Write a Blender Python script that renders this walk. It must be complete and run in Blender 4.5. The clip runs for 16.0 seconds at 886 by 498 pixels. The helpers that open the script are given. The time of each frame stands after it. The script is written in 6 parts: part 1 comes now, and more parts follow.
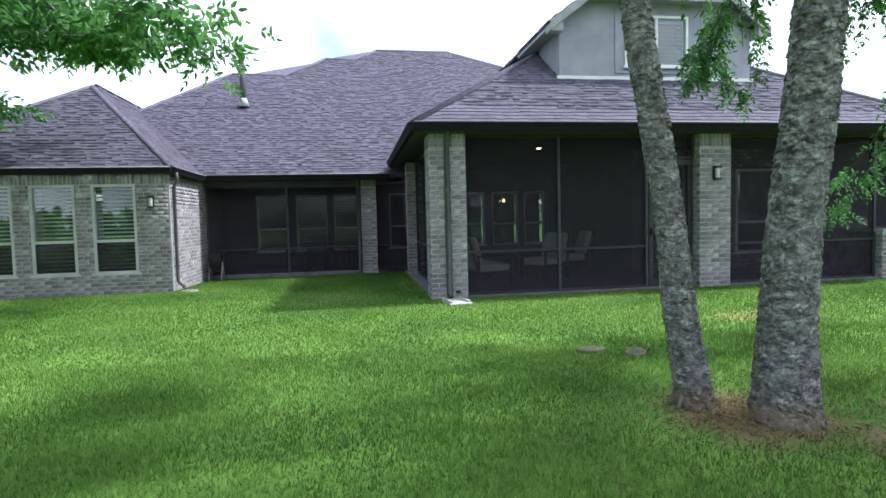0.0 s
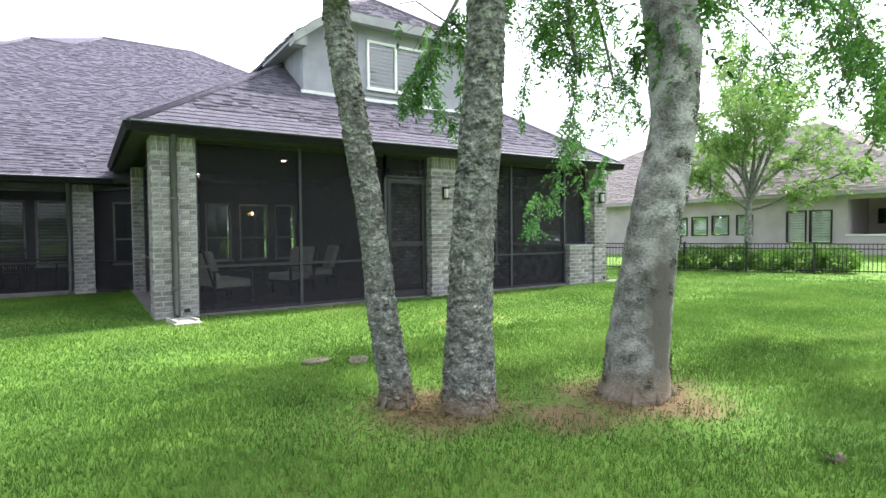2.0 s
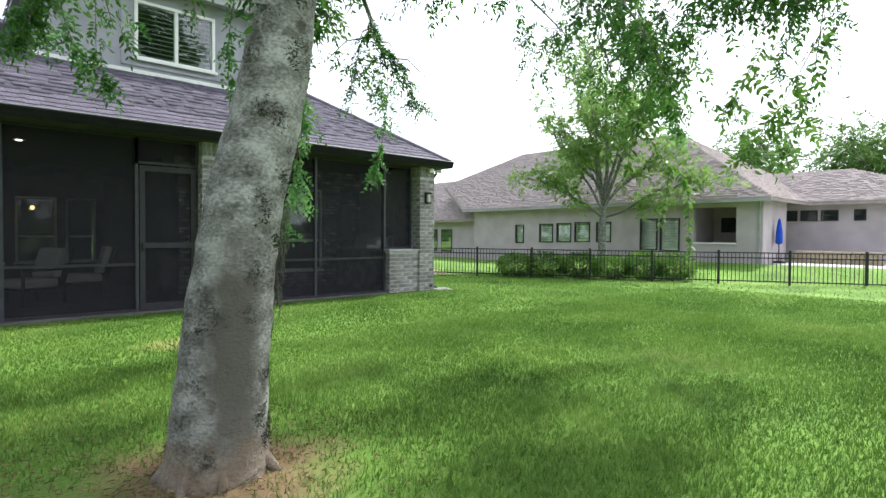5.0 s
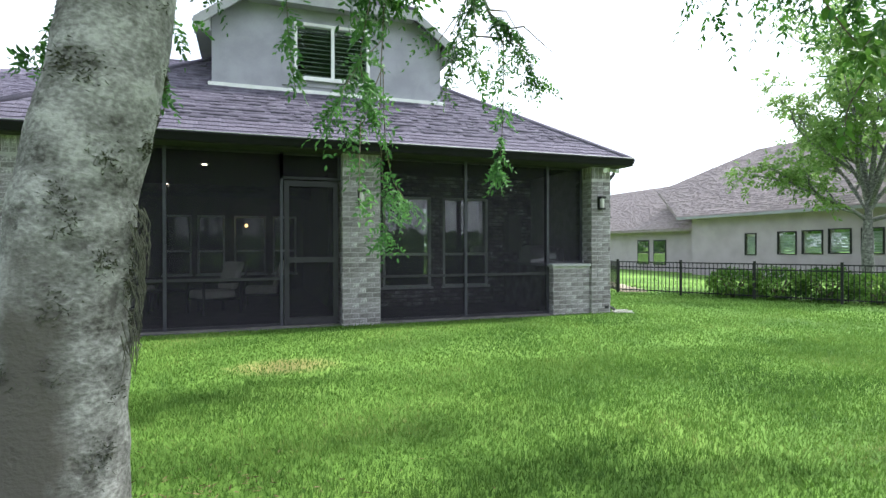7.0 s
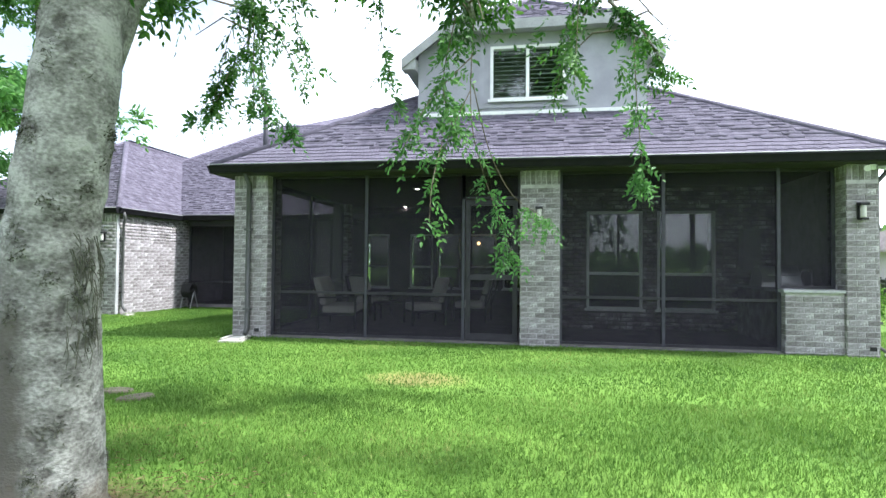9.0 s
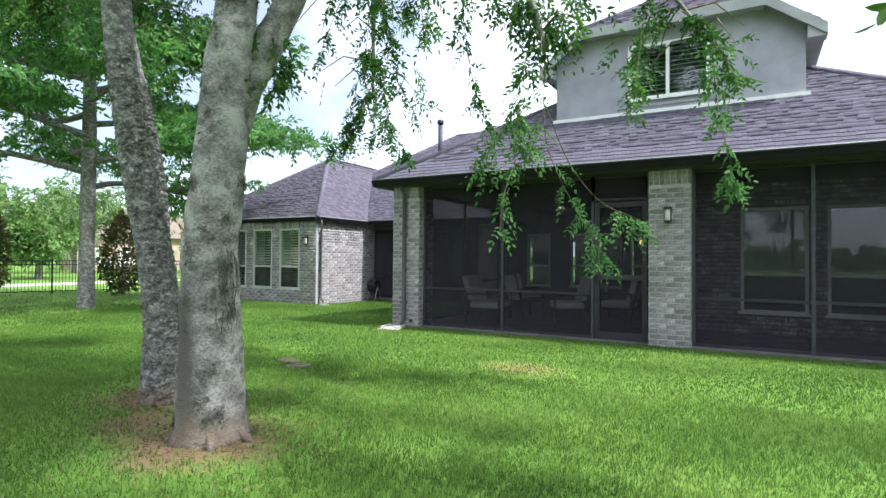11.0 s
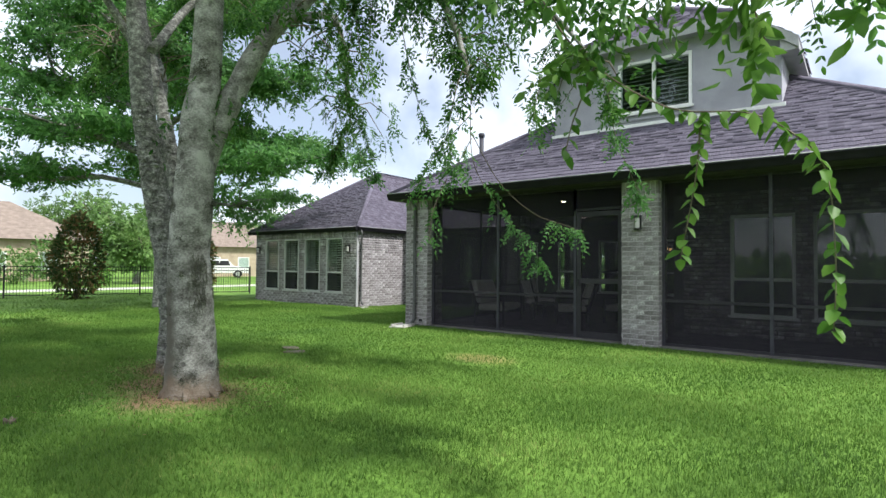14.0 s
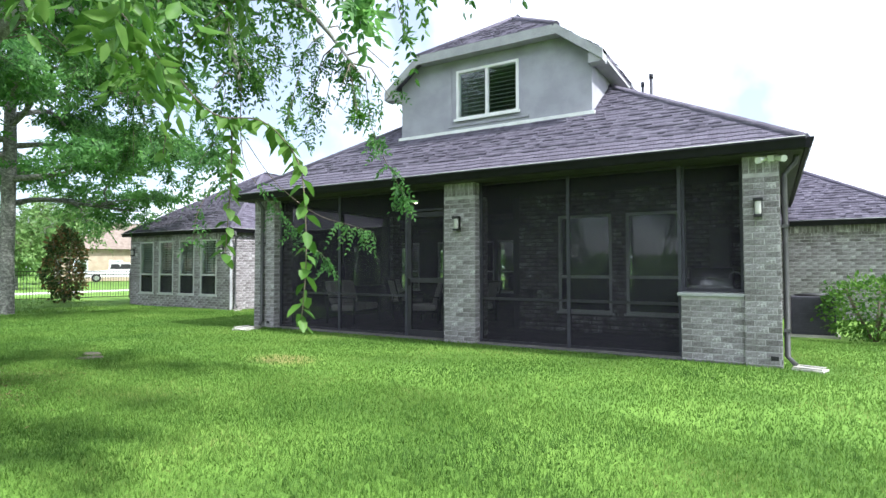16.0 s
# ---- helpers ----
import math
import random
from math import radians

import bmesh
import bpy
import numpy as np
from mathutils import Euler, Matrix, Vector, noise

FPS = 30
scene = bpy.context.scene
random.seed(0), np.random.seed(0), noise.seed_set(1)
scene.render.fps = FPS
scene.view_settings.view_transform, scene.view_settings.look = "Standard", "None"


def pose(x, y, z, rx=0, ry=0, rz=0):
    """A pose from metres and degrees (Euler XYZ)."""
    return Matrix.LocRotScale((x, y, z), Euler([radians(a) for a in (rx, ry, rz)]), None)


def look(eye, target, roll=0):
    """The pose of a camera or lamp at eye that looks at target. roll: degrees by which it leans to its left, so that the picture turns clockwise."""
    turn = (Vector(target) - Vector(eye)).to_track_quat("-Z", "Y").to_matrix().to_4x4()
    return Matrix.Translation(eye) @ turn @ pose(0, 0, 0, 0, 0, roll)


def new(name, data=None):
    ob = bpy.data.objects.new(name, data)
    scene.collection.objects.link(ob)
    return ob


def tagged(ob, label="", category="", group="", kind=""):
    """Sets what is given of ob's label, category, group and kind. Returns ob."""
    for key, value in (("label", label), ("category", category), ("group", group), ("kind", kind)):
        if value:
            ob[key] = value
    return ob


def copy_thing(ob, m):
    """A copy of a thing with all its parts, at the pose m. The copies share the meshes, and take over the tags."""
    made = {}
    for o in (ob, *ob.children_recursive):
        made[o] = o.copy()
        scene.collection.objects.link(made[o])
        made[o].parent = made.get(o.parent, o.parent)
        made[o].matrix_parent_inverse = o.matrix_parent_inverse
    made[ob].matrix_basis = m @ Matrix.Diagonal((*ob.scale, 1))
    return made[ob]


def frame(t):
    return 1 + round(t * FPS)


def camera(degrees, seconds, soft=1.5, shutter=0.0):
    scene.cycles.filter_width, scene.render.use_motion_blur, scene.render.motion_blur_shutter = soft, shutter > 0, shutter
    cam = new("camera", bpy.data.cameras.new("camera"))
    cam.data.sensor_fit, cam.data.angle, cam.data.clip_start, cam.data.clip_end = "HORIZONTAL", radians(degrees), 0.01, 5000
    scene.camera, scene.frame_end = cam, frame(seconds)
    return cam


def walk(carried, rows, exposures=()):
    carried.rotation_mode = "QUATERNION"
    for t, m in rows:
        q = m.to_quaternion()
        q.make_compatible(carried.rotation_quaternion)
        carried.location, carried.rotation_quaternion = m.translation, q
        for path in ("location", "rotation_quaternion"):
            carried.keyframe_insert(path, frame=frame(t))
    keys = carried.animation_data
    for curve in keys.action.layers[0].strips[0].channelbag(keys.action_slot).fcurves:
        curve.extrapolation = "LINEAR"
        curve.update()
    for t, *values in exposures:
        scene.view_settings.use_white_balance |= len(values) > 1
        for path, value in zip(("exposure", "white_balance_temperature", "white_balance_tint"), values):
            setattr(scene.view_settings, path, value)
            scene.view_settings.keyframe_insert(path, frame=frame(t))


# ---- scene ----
cam = camera(77.7, 16.0)
PATH = [
    (0, (-1.27, -9.386, 1.413), (-0.96, -7.414, 1.302), -1.4),
    (0.5, (-1.283, -9.474, 1.407), (-0.671, -7.572, 1.313), -1.0),
    (1, (-1.214, -9.474, 1.408), (-0.386, -7.656, 1.326), -0.9),
    (1.5, (-1.13, -9.499, 1.375), (-0.128, -7.77, 1.302), -0.6),
    (2, (-0.887, -9.525, 1.358), (0.205, -7.851, 1.292), -0.5),
    (2.3, (-0.748, -9.626, 1.349), (0.366, -7.966, 1.284), -0.5),
    (2.5, (-0.57, -9.556, 1.33), (0.576, -7.919, 1.265), -0.3),
    (3, (-0.146, -9.596, 1.322), (1.107, -8.039, 1.263), -0.3),
    (3.5, (0.316, -9.668, 1.315), (1.665, -8.192, 1.261), -0.1),
    (3.7, (0.504, -9.722, 1.312), (1.888, -8.279, 1.252), 0.3),
    (5.8, (2.523, -9.568, 1.304), (3.755, -7.993, 1.285), 0.8),
    (6, (2.71, -9.526, 1.318), (3.843, -7.879, 1.292), -0.0),
    (6.5, (3.2, -9.336, 1.308), (4.119, -7.559, 1.295), 0.1),
    (7, (3.578, -9.107, 1.314), (4.248, -7.222, 1.306), -0.1),
    (7.5, (4.107, -9.068, 1.384), (4.528, -7.113, 1.368), 0.3),
    (8, (4.432, -8.968, 1.391), (4.6, -6.975, 1.394), 0.5),
    (8.5, (4.886, -9.068, 1.407), (4.845, -7.069, 1.438), 0.5),
    (9, (5.292, -9.065, 1.356), (4.963, -7.093, 1.403), 0.5),
    (9.5, (5.621, -9.175, 1.342), (5.093, -7.247, 1.392), 0.7),
    (10, (5.922, -9.28, 1.334), (5.245, -7.398, 1.39), 0.7),
    (10.2, (6.037, -9.338, 1.346), (5.284, -7.485, 1.397), 0.8),
    (12.3, (7.418, -9.726, 1.457), (6.251, -8.102, 1.504), 0.2),
    (12.5, (7.536, -9.783, 1.415), (6.35, -8.173, 1.469), 0.5),
    (13, (7.831, -9.854, 1.363), (6.619, -8.264, 1.424), 0.6),
    (13.2, (7.994, -9.868, 1.363), (6.774, -8.284, 1.424), 0.6),
    (13.5, (8.127, -9.875, 1.317), (6.913, -8.288, 1.385), 1.0),
    (14, (8.467, -9.63, 1.364), (7.25, -8.044, 1.425), 0.5),
    (14.5, (8.899, -9.394, 1.372), (7.684, -7.806, 1.434), 0.3),
    (15, (9.291, -9.15, 1.326), (8.081, -7.559, 1.395), 0.4),
    (15.5, (9.689, -8.844, 1.315), (8.558, -7.197, 1.389), 0.5),
    (16, (10.185, -8.626, 1.359), (9.16, -6.91, 1.424), -0.1),
]
walk(cam, [(t, look(eye, target, roll)) for t, eye, target, roll in PATH],
     [(0, 0.67, 5600, 10), (0.5, 0.97, 5850, 10), (1, 1.19, 6100, 10), (1.5, 1.24, 6150, 10), (3, 1.24, 6150, 10), (3.5, 1.19, 6150, 10), (6, 0.44, 6050, 10), (7, 0.76, 5900, 10), (7.5, 0.76, 5880, 10), (8, 0.94, 5860, 10), (9, 1.18, 5820, 10), (10.2, 1.09, 5820, 10), (12.5, 0.29, 6150, 10), (13, 0.31, 6150, 10), (14.5, 0.47, 6050, 10), (16, 0.89, 5850, 10)])

# ---- light ----
SUN_EL = radians(52)                                    # the sun stands over +x
world = bpy.data.worlds.new("sky")
scene.world = world
world.use_nodes = True
wn, wl = world.node_tree.nodes, world.node_tree.links
bg = wn["Background"]
sky = wn.new("ShaderNodeTexSky")
sky.sky_type, sky.sun_disc, sky.sun_elevation, sky.sun_rotation = "NISHITA", False, SUN_EL, radians(90)
sky.dust_density, sky.air_density = 2.0, 1.0
coord = wn.new("ShaderNodeTexCoord")
cloud = wn.new("ShaderNodeTexNoise")
cloud.inputs["Scale"].default_value, cloud.inputs["Detail"].default_value = 2.6, 6
cover = wn.new("ShaderNodeValToRGB")
cover.color_ramp.elements[0].position, cover.color_ramp.elements[1].position = 0.34, 0.57
cover.color_ramp.elements[0].color = (.22, .22, .22, 1)
mixer = wn.new("ShaderNodeMix")
mixer.data_type = "RGBA"
mixer.inputs["B"].default_value = (13.0, 13.3, 13.7, 1)
wl.new(coord.outputs["Generated"], cloud.inputs["Vector"])
parts = wn.new("ShaderNodeSeparateXYZ")                 # haze thickens towards the sun
haze = wn.new("ShaderNodeMath")
haze.operation = "MULTIPLY_ADD"
haze.inputs[1].default_value = 0.13
wl.new(coord.outputs["Generated"], parts.inputs[0])
wl.new(parts.outputs["X"], haze.inputs[0])
wl.new(cloud.outputs["Fac"], haze.inputs[2])
wl.new(haze.outputs[0], cover.inputs["Fac"])
wl.new(cover.outputs["Color"], mixer.inputs["Factor"])
wl.new(sky.outputs[0], mixer.inputs["A"])
wl.new(mixer.outputs["Result"], bg.inputs[0])
bg.inputs[1].default_value = 0.108
sun = new("sun", bpy.data.lights.new("sun", "SUN"))
sun.data.energy, sun.data.angle, sun.data.color = 4.9, radians(4), (1, 0.95, 0.86)
sun.matrix_world = look((30 * math.cos(SUN_EL), 0.8, 30 * math.sin(SUN_EL)), (0, 0, 0))


# ---- materials ----
def surface(name, stops, scale=8.0, rough=0.8, bump=0.0, fine=60.0, metal=0.0, pieces=0.0, stretch=(1, 1, 1), spec=0.3, detail=5.0, contrast=2.2):
    """Two scales of noise through a ramp of base colours; pieces: how far one piece differs from the next."""
    m = bpy.data.materials.new(name)
    m.use_nodes = True
    n, l = m.node_tree.nodes, m.node_tree.links
    p = n["Principled BSDF"]
    p.inputs["Roughness"].default_value, p.inputs["Metallic"].default_value = rough, metal
    p.inputs["Specular IOR Level"].default_value = spec
    co, mp = n.new("ShaderNodeTexCoord"), n.new("ShaderNodeMapping")
    mp.inputs["Scale"].default_value = stretch
    a, b = n.new("ShaderNodeTexNoise"), n.new("ShaderNodeTexNoise")
    a.inputs["Scale"].default_value, a.inputs["Detail"].default_value = scale, detail
    b.inputs["Scale"].default_value, b.inputs["Detail"].default_value = fine, 3
    l.new(co.outputs["Object"], mp.inputs["Vector"])
    l.new(mp.outputs["Vector"], a.inputs["Vector"])
    l.new(mp.outputs["Vector"], b.inputs["Vector"])
    add = n.new("ShaderNodeMath")
    add.operation = "MULTIPLY_ADD"
    add.inputs[1].default_value = 0.4
    l.new(b.outputs["Fac"], add.inputs[0])
    scaled = n.new("ShaderNodeMath")
    scaled.operation = "MULTIPLY"
    scaled.inputs[1].default_value = 0.6
    l.new(a.outputs["Fac"], scaled.inputs[0])
    l.new(scaled.outputs[0], add.inputs[2])
    wide = n.new("ShaderNodeMapRange")
    wide.clamp = False
    wide.inputs["From Min"].default_value, wide.inputs["From Max"].default_value = 0.5 - 0.5 / contrast, 0.5 + 0.5 / contrast
    l.new(add.outputs[0], wide.inputs["Value"])
    last = wide.outputs["Result"]
    if pieces:
        info, geo = n.new("ShaderNodeObjectInfo"), n.new("ShaderNodeNewGeometry")
        s = n.new("ShaderNodeMath")
        s.operation = "ADD"
        l.new(info.outputs["Random"], s.inputs[0])
        l.new(geo.outputs["Random Per Island"], s.inputs[1])
        f = n.new("ShaderNodeMath")
        f.operation = "FRACT"
        l.new(s.outputs[0], f.inputs[0])
        c = n.new("ShaderNodeMath")
        c.operation = "MULTIPLY_ADD"
        c.inputs[1].default_value = pieces
        l.new(f.outputs[0], c.inputs[0])
        off = n.new("ShaderNodeMath")
        off.operation = "SUBTRACT"
        off.inputs[1].default_value = pieces / 2
        l.new(last, off.inputs[0])
        l.new(off.outputs[0], c.inputs[2])
        last = c.outputs[0]
    r = n.new("ShaderNodeValToRGB")
    e = r.color_ramp.elements
    while len(e) < len(stops):
        e.new(0.5)
    for k, (pos, col) in enumerate(stops):
        e[k].position, e[k].color = pos, (*col, 1)
    l.new(last, r.inputs["Fac"])
    l.new(r.outputs["Color"], p.inputs["Base Color"])
    if bump:
        bp = n.new("ShaderNodeBump")
        bp.inputs["Strength"].default_value, bp.inputs["Distance"].default_value = bump, 0.02
        l.new(add.outputs[0], bp.inputs["Height"])
        l.new(bp.outputs["Normal"], p.inputs["Normal"])
    return m


def fissured(m, scale, share, spots=0.0, stretch=(1, 1, .5)):
    """Adds dark cracks between plates of bark, or round dark lichen spots, to a bark."""
    n, l = m.node_tree.nodes, m.node_tree.links
    p = n["Principled BSDF"]
    src = p.inputs["Base Color"].links[0].from_socket
    co, mp, vo = n.new("ShaderNodeTexCoord"), n.new("ShaderNodeMapping"), n.new("ShaderNodeTexVoronoi")
    wob, add = n.new("ShaderNodeTexNoise"), n.new("ShaderNodeMix")
    wob.inputs["Scale"].default_value, wob.inputs["Detail"].default_value = scale * 1.3, 5
    add.data_type = "RGBA"
    add.blend_type = "LINEAR_LIGHT"
    add.inputs["Factor"].default_value = .06 if not spots else .1
    mp.inputs["Scale"].default_value = stretch
    l.new(co.outputs["Object"], wob.inputs["Vector"])
    l.new(co.outputs["Object"], mp.inputs["Vector"])
    l.new(mp.outputs["Vector"], add.inputs["A"])
    l.new(wob.outputs["Color"], add.inputs["B"])
    l.new(add.outputs["Result"], vo.inputs["Vector"])
    vo.inputs["Scale"].default_value = scale
    vo.feature = "F1" if spots else "DISTANCE_TO_EDGE"
    r = n.new("ShaderNodeMapRange")
    r.inputs["From Min"].default_value, r.inputs["From Max"].default_value = (spots * .55, spots) if spots else (0.0, .13)
    r.inputs["To Min"].default_value, r.inputs["To Max"].default_value = share, 0.0
    l.new(vo.outputs["Distance"], r.inputs["Value"])
    mx = n.new("ShaderNodeMix")
    mx.data_type = "RGBA"
    mx.inputs["B"].default_value = (.05, .047, .04, 1)
    l.new(r.outputs["Result"], mx.inputs["Factor"])
    l.new(src, mx.inputs["A"])
    l.new(mx.outputs["Result"], p.inputs["Base Color"])
    bp = n.new("ShaderNodeBump")
    bp.inputs["Strength"].default_value, bp.inputs["Distance"].default_value, bp.invert = .7, .012, True
    l.new(r.outputs["Result"], bp.inputs["Height"])
    if p.inputs["Normal"].links:
        l.new(p.inputs["Normal"].links[0].from_socket, bp.inputs["Normal"])
    l.new(bp.outputs["Normal"], p.inputs["Normal"])
    return m


FEET = [((1.18, -5.75, 0), (.5, .5, .22)), ((1.58, -6.1, 0), (.6, .6, .2)), ((2.85, -6.64, 0), (.8, .8, .26))]


def stained(m, spots, colour=(.185, .13, .085), share=.6):
    """Stains of one colour with ragged edges, each an ellipsoid (centre, radii)."""
    n, l = m.node_tree.nodes, m.node_tree.links
    p = n["Principled BSDF"]
    geo, wob = n.new("ShaderNodeNewGeometry"), n.new("ShaderNodeTexNoise")
    wob.inputs["Scale"].default_value, wob.inputs["Detail"].default_value = 9, 5
    l.new(geo.outputs["Position"], wob.inputs["Vector"])
    for centre, radii in spots:
        sub, div, size = n.new("ShaderNodeVectorMath"), n.new("ShaderNodeVectorMath"), n.new("ShaderNodeVectorMath")
        sub.operation, div.operation, size.operation = "SUBTRACT", "DIVIDE", "LENGTH"
        sub.inputs[1].default_value, div.inputs[1].default_value = centre, radii
        l.new(geo.outputs["Position"], sub.inputs[0])
        l.new(sub.outputs[0], div.inputs[0])
        l.new(div.outputs[0], size.inputs[0])
        edge, ramp, mx = n.new("ShaderNodeMath"), n.new("ShaderNodeMapRange"), n.new("ShaderNodeMix")
        edge.operation = "ADD"
        l.new(size.outputs["Value"], edge.inputs[0])
        l.new(wob.outputs["Fac"], edge.inputs[1])
        ramp.inputs["From Min"].default_value, ramp.inputs["From Max"].default_value = 1.05, 1.65
        ramp.inputs["To Min"].default_value, ramp.inputs["To Max"].default_value = share, 0.0
        l.new(edge.outputs[0], ramp.inputs["Value"])
        mx.data_type = "RGBA"
        mx.inputs["B"].default_value = (*colour, 1)
        l.new(ramp.outputs["Result"], mx.inputs["Factor"])
        l.new(p.inputs["Base Color"].links[0].from_socket, mx.inputs["A"])
        l.new(mx.outputs["Result"], p.inputs["Base Color"])
    return m


def leafy(name, stops, through_share=0.35, scale=1.2, pieces=0.5, rough=0.5):
    """Leaves and blades: a gloss over colour that lets some light through."""
    m = surface(name, stops, scale=scale, rough=rough, fine=14, pieces=pieces, spec=0.35)
    n, l = m.node_tree.nodes, m.node_tree.links
    p, out = n["Principled BSDF"], n["Material Output"]
    t, mx = n.new("ShaderNodeBsdfTranslucent"), n.new("ShaderNodeMixShader")
    l.new(p.inputs["Base Color"].links[0].from_socket, t.inputs["Color"])
    mx.inputs[0].default_value = through_share
    l.new(p.outputs[0], mx.inputs[1])
    l.new(t.outputs[0], mx.inputs[2])
    l.new(mx.outputs[0], out.inputs["Surface"])
    return m


def clear(name, colour, share, rough=0.05, gloss=True):
    """A pane or mesh that lets a share of the light straight through."""
    m = bpy.data.materials.new(name)
    m.use_nodes = True
    n, l = m.node_tree.nodes, m.node_tree.links
    p, out = n["Principled BSDF"], n["Material Output"]
    p.inputs["Base Color"].default_value, p.inputs["Roughness"].default_value = (*colour, 1), rough
    p.inputs["Specular IOR Level"].default_value = 0.5 if gloss else 0.1
    t, mx = n.new("ShaderNodeBsdfTransparent"), n.new("ShaderNodeMixShader")
    mx.inputs[0].default_value = share
    l.new(p.outputs[0], mx.inputs[1])
    l.new(t.outputs[0], mx.inputs[2])
    l.new(mx.outputs[0], out.inputs["Surface"])
    return m


def pane_glass(name, mirror):
    """Clear glass that mirrors a share of what is before it."""
    m = bpy.data.materials.new(name)
    m.use_nodes = True
    n, l = m.node_tree.nodes, m.node_tree.links
    t, g, mx = n.new("ShaderNodeBsdfTransparent"), n.new("ShaderNodeBsdfGlossy"), n.new("ShaderNodeMixShader")
    t.inputs["Color"].default_value, g.inputs["Roughness"].default_value = (.85, .9, .88, 1), .01
    mx.inputs[0].default_value = mirror
    l.new(t.outputs[0], mx.inputs[1])
    l.new(g.outputs[0], mx.inputs[2])
    l.new(mx.outputs[0], n["Material Output"].inputs["Surface"])
    return m


def glow(name, colour, power):
    m = bpy.data.materials.new(name)
    m.use_nodes = True
    p = m.node_tree.nodes["Principled BSDF"]
    p.inputs["Base Color"].default_value = (*colour, 1)
    p.inputs["Emission Color"].default_value, p.inputs["Emission Strength"].default_value = (*colour, 1), power
    return m


BRICK = surface("brick", [(.1, (.12, .108, .108)), (.4, (.215, .198, .202)), (.66, (.285, .266, .276)), (.8, (.4, .38, .39)), (.95, (.6, .58, .59))], 5, .9, .6, 42, pieces=.42, contrast=2.9)
MORTAR = surface("mortar", [(.3, (.349, .326, .336)), (.7, (.485, .461, .473))], 9, .95, .4, 120)
SHINGLE = surface("shingle", [(.15, (.053, .047, .064)), (.5, (.106, .095, .128)), (.85, (.172, .157, .198))], 6, .92, .5, 160, pieces=.2, contrast=1.5)
NSHINGLE = surface("neighbour_shingle", [(.2, (.26, .215, .21)), (.8, (.42, .36, .35))], 5, .92, .4, 120, pieces=.13, contrast=1.5)
GUTTER = surface("gutter_paint", [(.3, (.009, .009, .011)), (.7, (.014, .013, .016))], 6, .62, 0, 50, spec=.15)
FARROOF = surface("far_roof", [(.2, (.15, .12, .1)), (.8, (.25, .2, .165))], 3, .92, .3, 60)
BRONZE = surface("bronze_paint", [(.3, (.022, .021, .026)), (.7, (.035, .032, .039))], 6, .45, 0, 50)
FRAMEGREY = surface("frame_grey", [(.3, (.038, .037, .047)), (.7, (.055, .054, .068))], 6, .5, 0, 50)
SPOUT = surface("spout_paint", [(.3, (.075, .075, .075)), (.7, (.1, .1, .1))], 6, .5, 0, 50)
TAUPE = surface("taupe_paint", [(.3, (.17, .165, .16)), (.7, (.22, .215, .21))], 6, .5, 0, 50)
FASCIA = surface("fascia_paint", [(.3, (.3, .3, .31)), (.7, (.38, .38, .39))], 3, .6, .05, 40)
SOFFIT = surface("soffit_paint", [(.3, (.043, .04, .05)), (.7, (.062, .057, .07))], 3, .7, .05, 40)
PALEFRAME = surface("pale_grey_paint", [(.3, (.42, .42, .41)), (.7, (.5, .5, .49))], 4, .5, .02, 50)
WHITE = surface("white_paint", [(.3, (.72, .72, .71)), (.7, (.82, .82, .81))], 4, .45, .02, 50)
STUCCO = surface("stucco", [(.3, (.307, .304, .343)), (.7, (.381, .377, .424))], 2.5, .95, .35, 130)
NSTUCCO = surface("neighbour_stucco", [(.3, (.43, .37, .395)), (.7, (.52, .455, .485))], 1.5, .95, .3, 110)
CONCRETE = surface("concrete", [(.3, (.36, .35, .32)), (.7, (.52, .5, .46))], 4, .92, .3, 80)
PEBBLE = surface("pebble", [(.2, (.3, .25, .19)), (.8, (.55, .48, .4))], 6, .9, .2, 60, pieces=.7)
FLAGSTONE = surface("flagstone", [(.3, (.1, .085, .062)), (.7, (.19, .165, .125))], 5, .95, .4, 70)
KERB = surface("stained_concrete", [(.3, (.1, .095, .09)), (.7, (.19, .18, .17))], 4, .92, .3, 70)
PATIO = surface("porch_floor", [(.3, (.095, .088, .095)), (.7, (.162, .149, .158))], 3, .8, .1, 60)
# inner porch walls: the shade behind the screens is put into this colour
INNER = surface("porch_shade_plaster", [(.3, (.107, .1, .108)), (.7, (.148, .138, .149))], 3, .9, .1, 60)
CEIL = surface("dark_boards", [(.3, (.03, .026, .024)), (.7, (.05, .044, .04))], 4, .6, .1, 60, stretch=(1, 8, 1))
BARK = stained(fissured(surface("bark", [(.15, (.075, .074, .07)), (.42, (.15, .149, .14)), (.6, (.23, .232, .213)), (.9, (.4, .408, .37))], 12, .95, 1.0, 36, stretch=(1, 1, 1.5), detail=7, contrast=2.5), 15, .5, 0, (1, 1, 1.1)), FEET)
SMOOTHBARK = stained(stained(fissured(surface("smooth_bark", [(.08, (.055, .053, .046)), (.28, (.13, .127, .114)), (.5, (.208, .206, .19)), (.8, (.37, .367, .34))], 5.5, .95, .9, 46, stretch=(1, 1, 1.5), detail=9, contrast=2.6), 6.5, .6, .3, (1, 1, .9)), [((2.86, -6.95, .62), (.16, .3, .75))], (.1, .092, .078), 1.0), FEET)
TWIG = surface("twig", [(.3, (.09, .075, .055)), (.7, (.18, .15, .11))], 20, .9, .3, 90)
MOSS = surface("moss", [(.3, (.05, .053, .036)), (.7, (.12, .122, .09))], 20, 1, .3, 90)
SHADELEAF = leafy("shade_leaf", [(.15, (.05, .13, .036)), (.5, (.092, .228, .055)), (.85, (.16, .325, .08))], .55, .7)
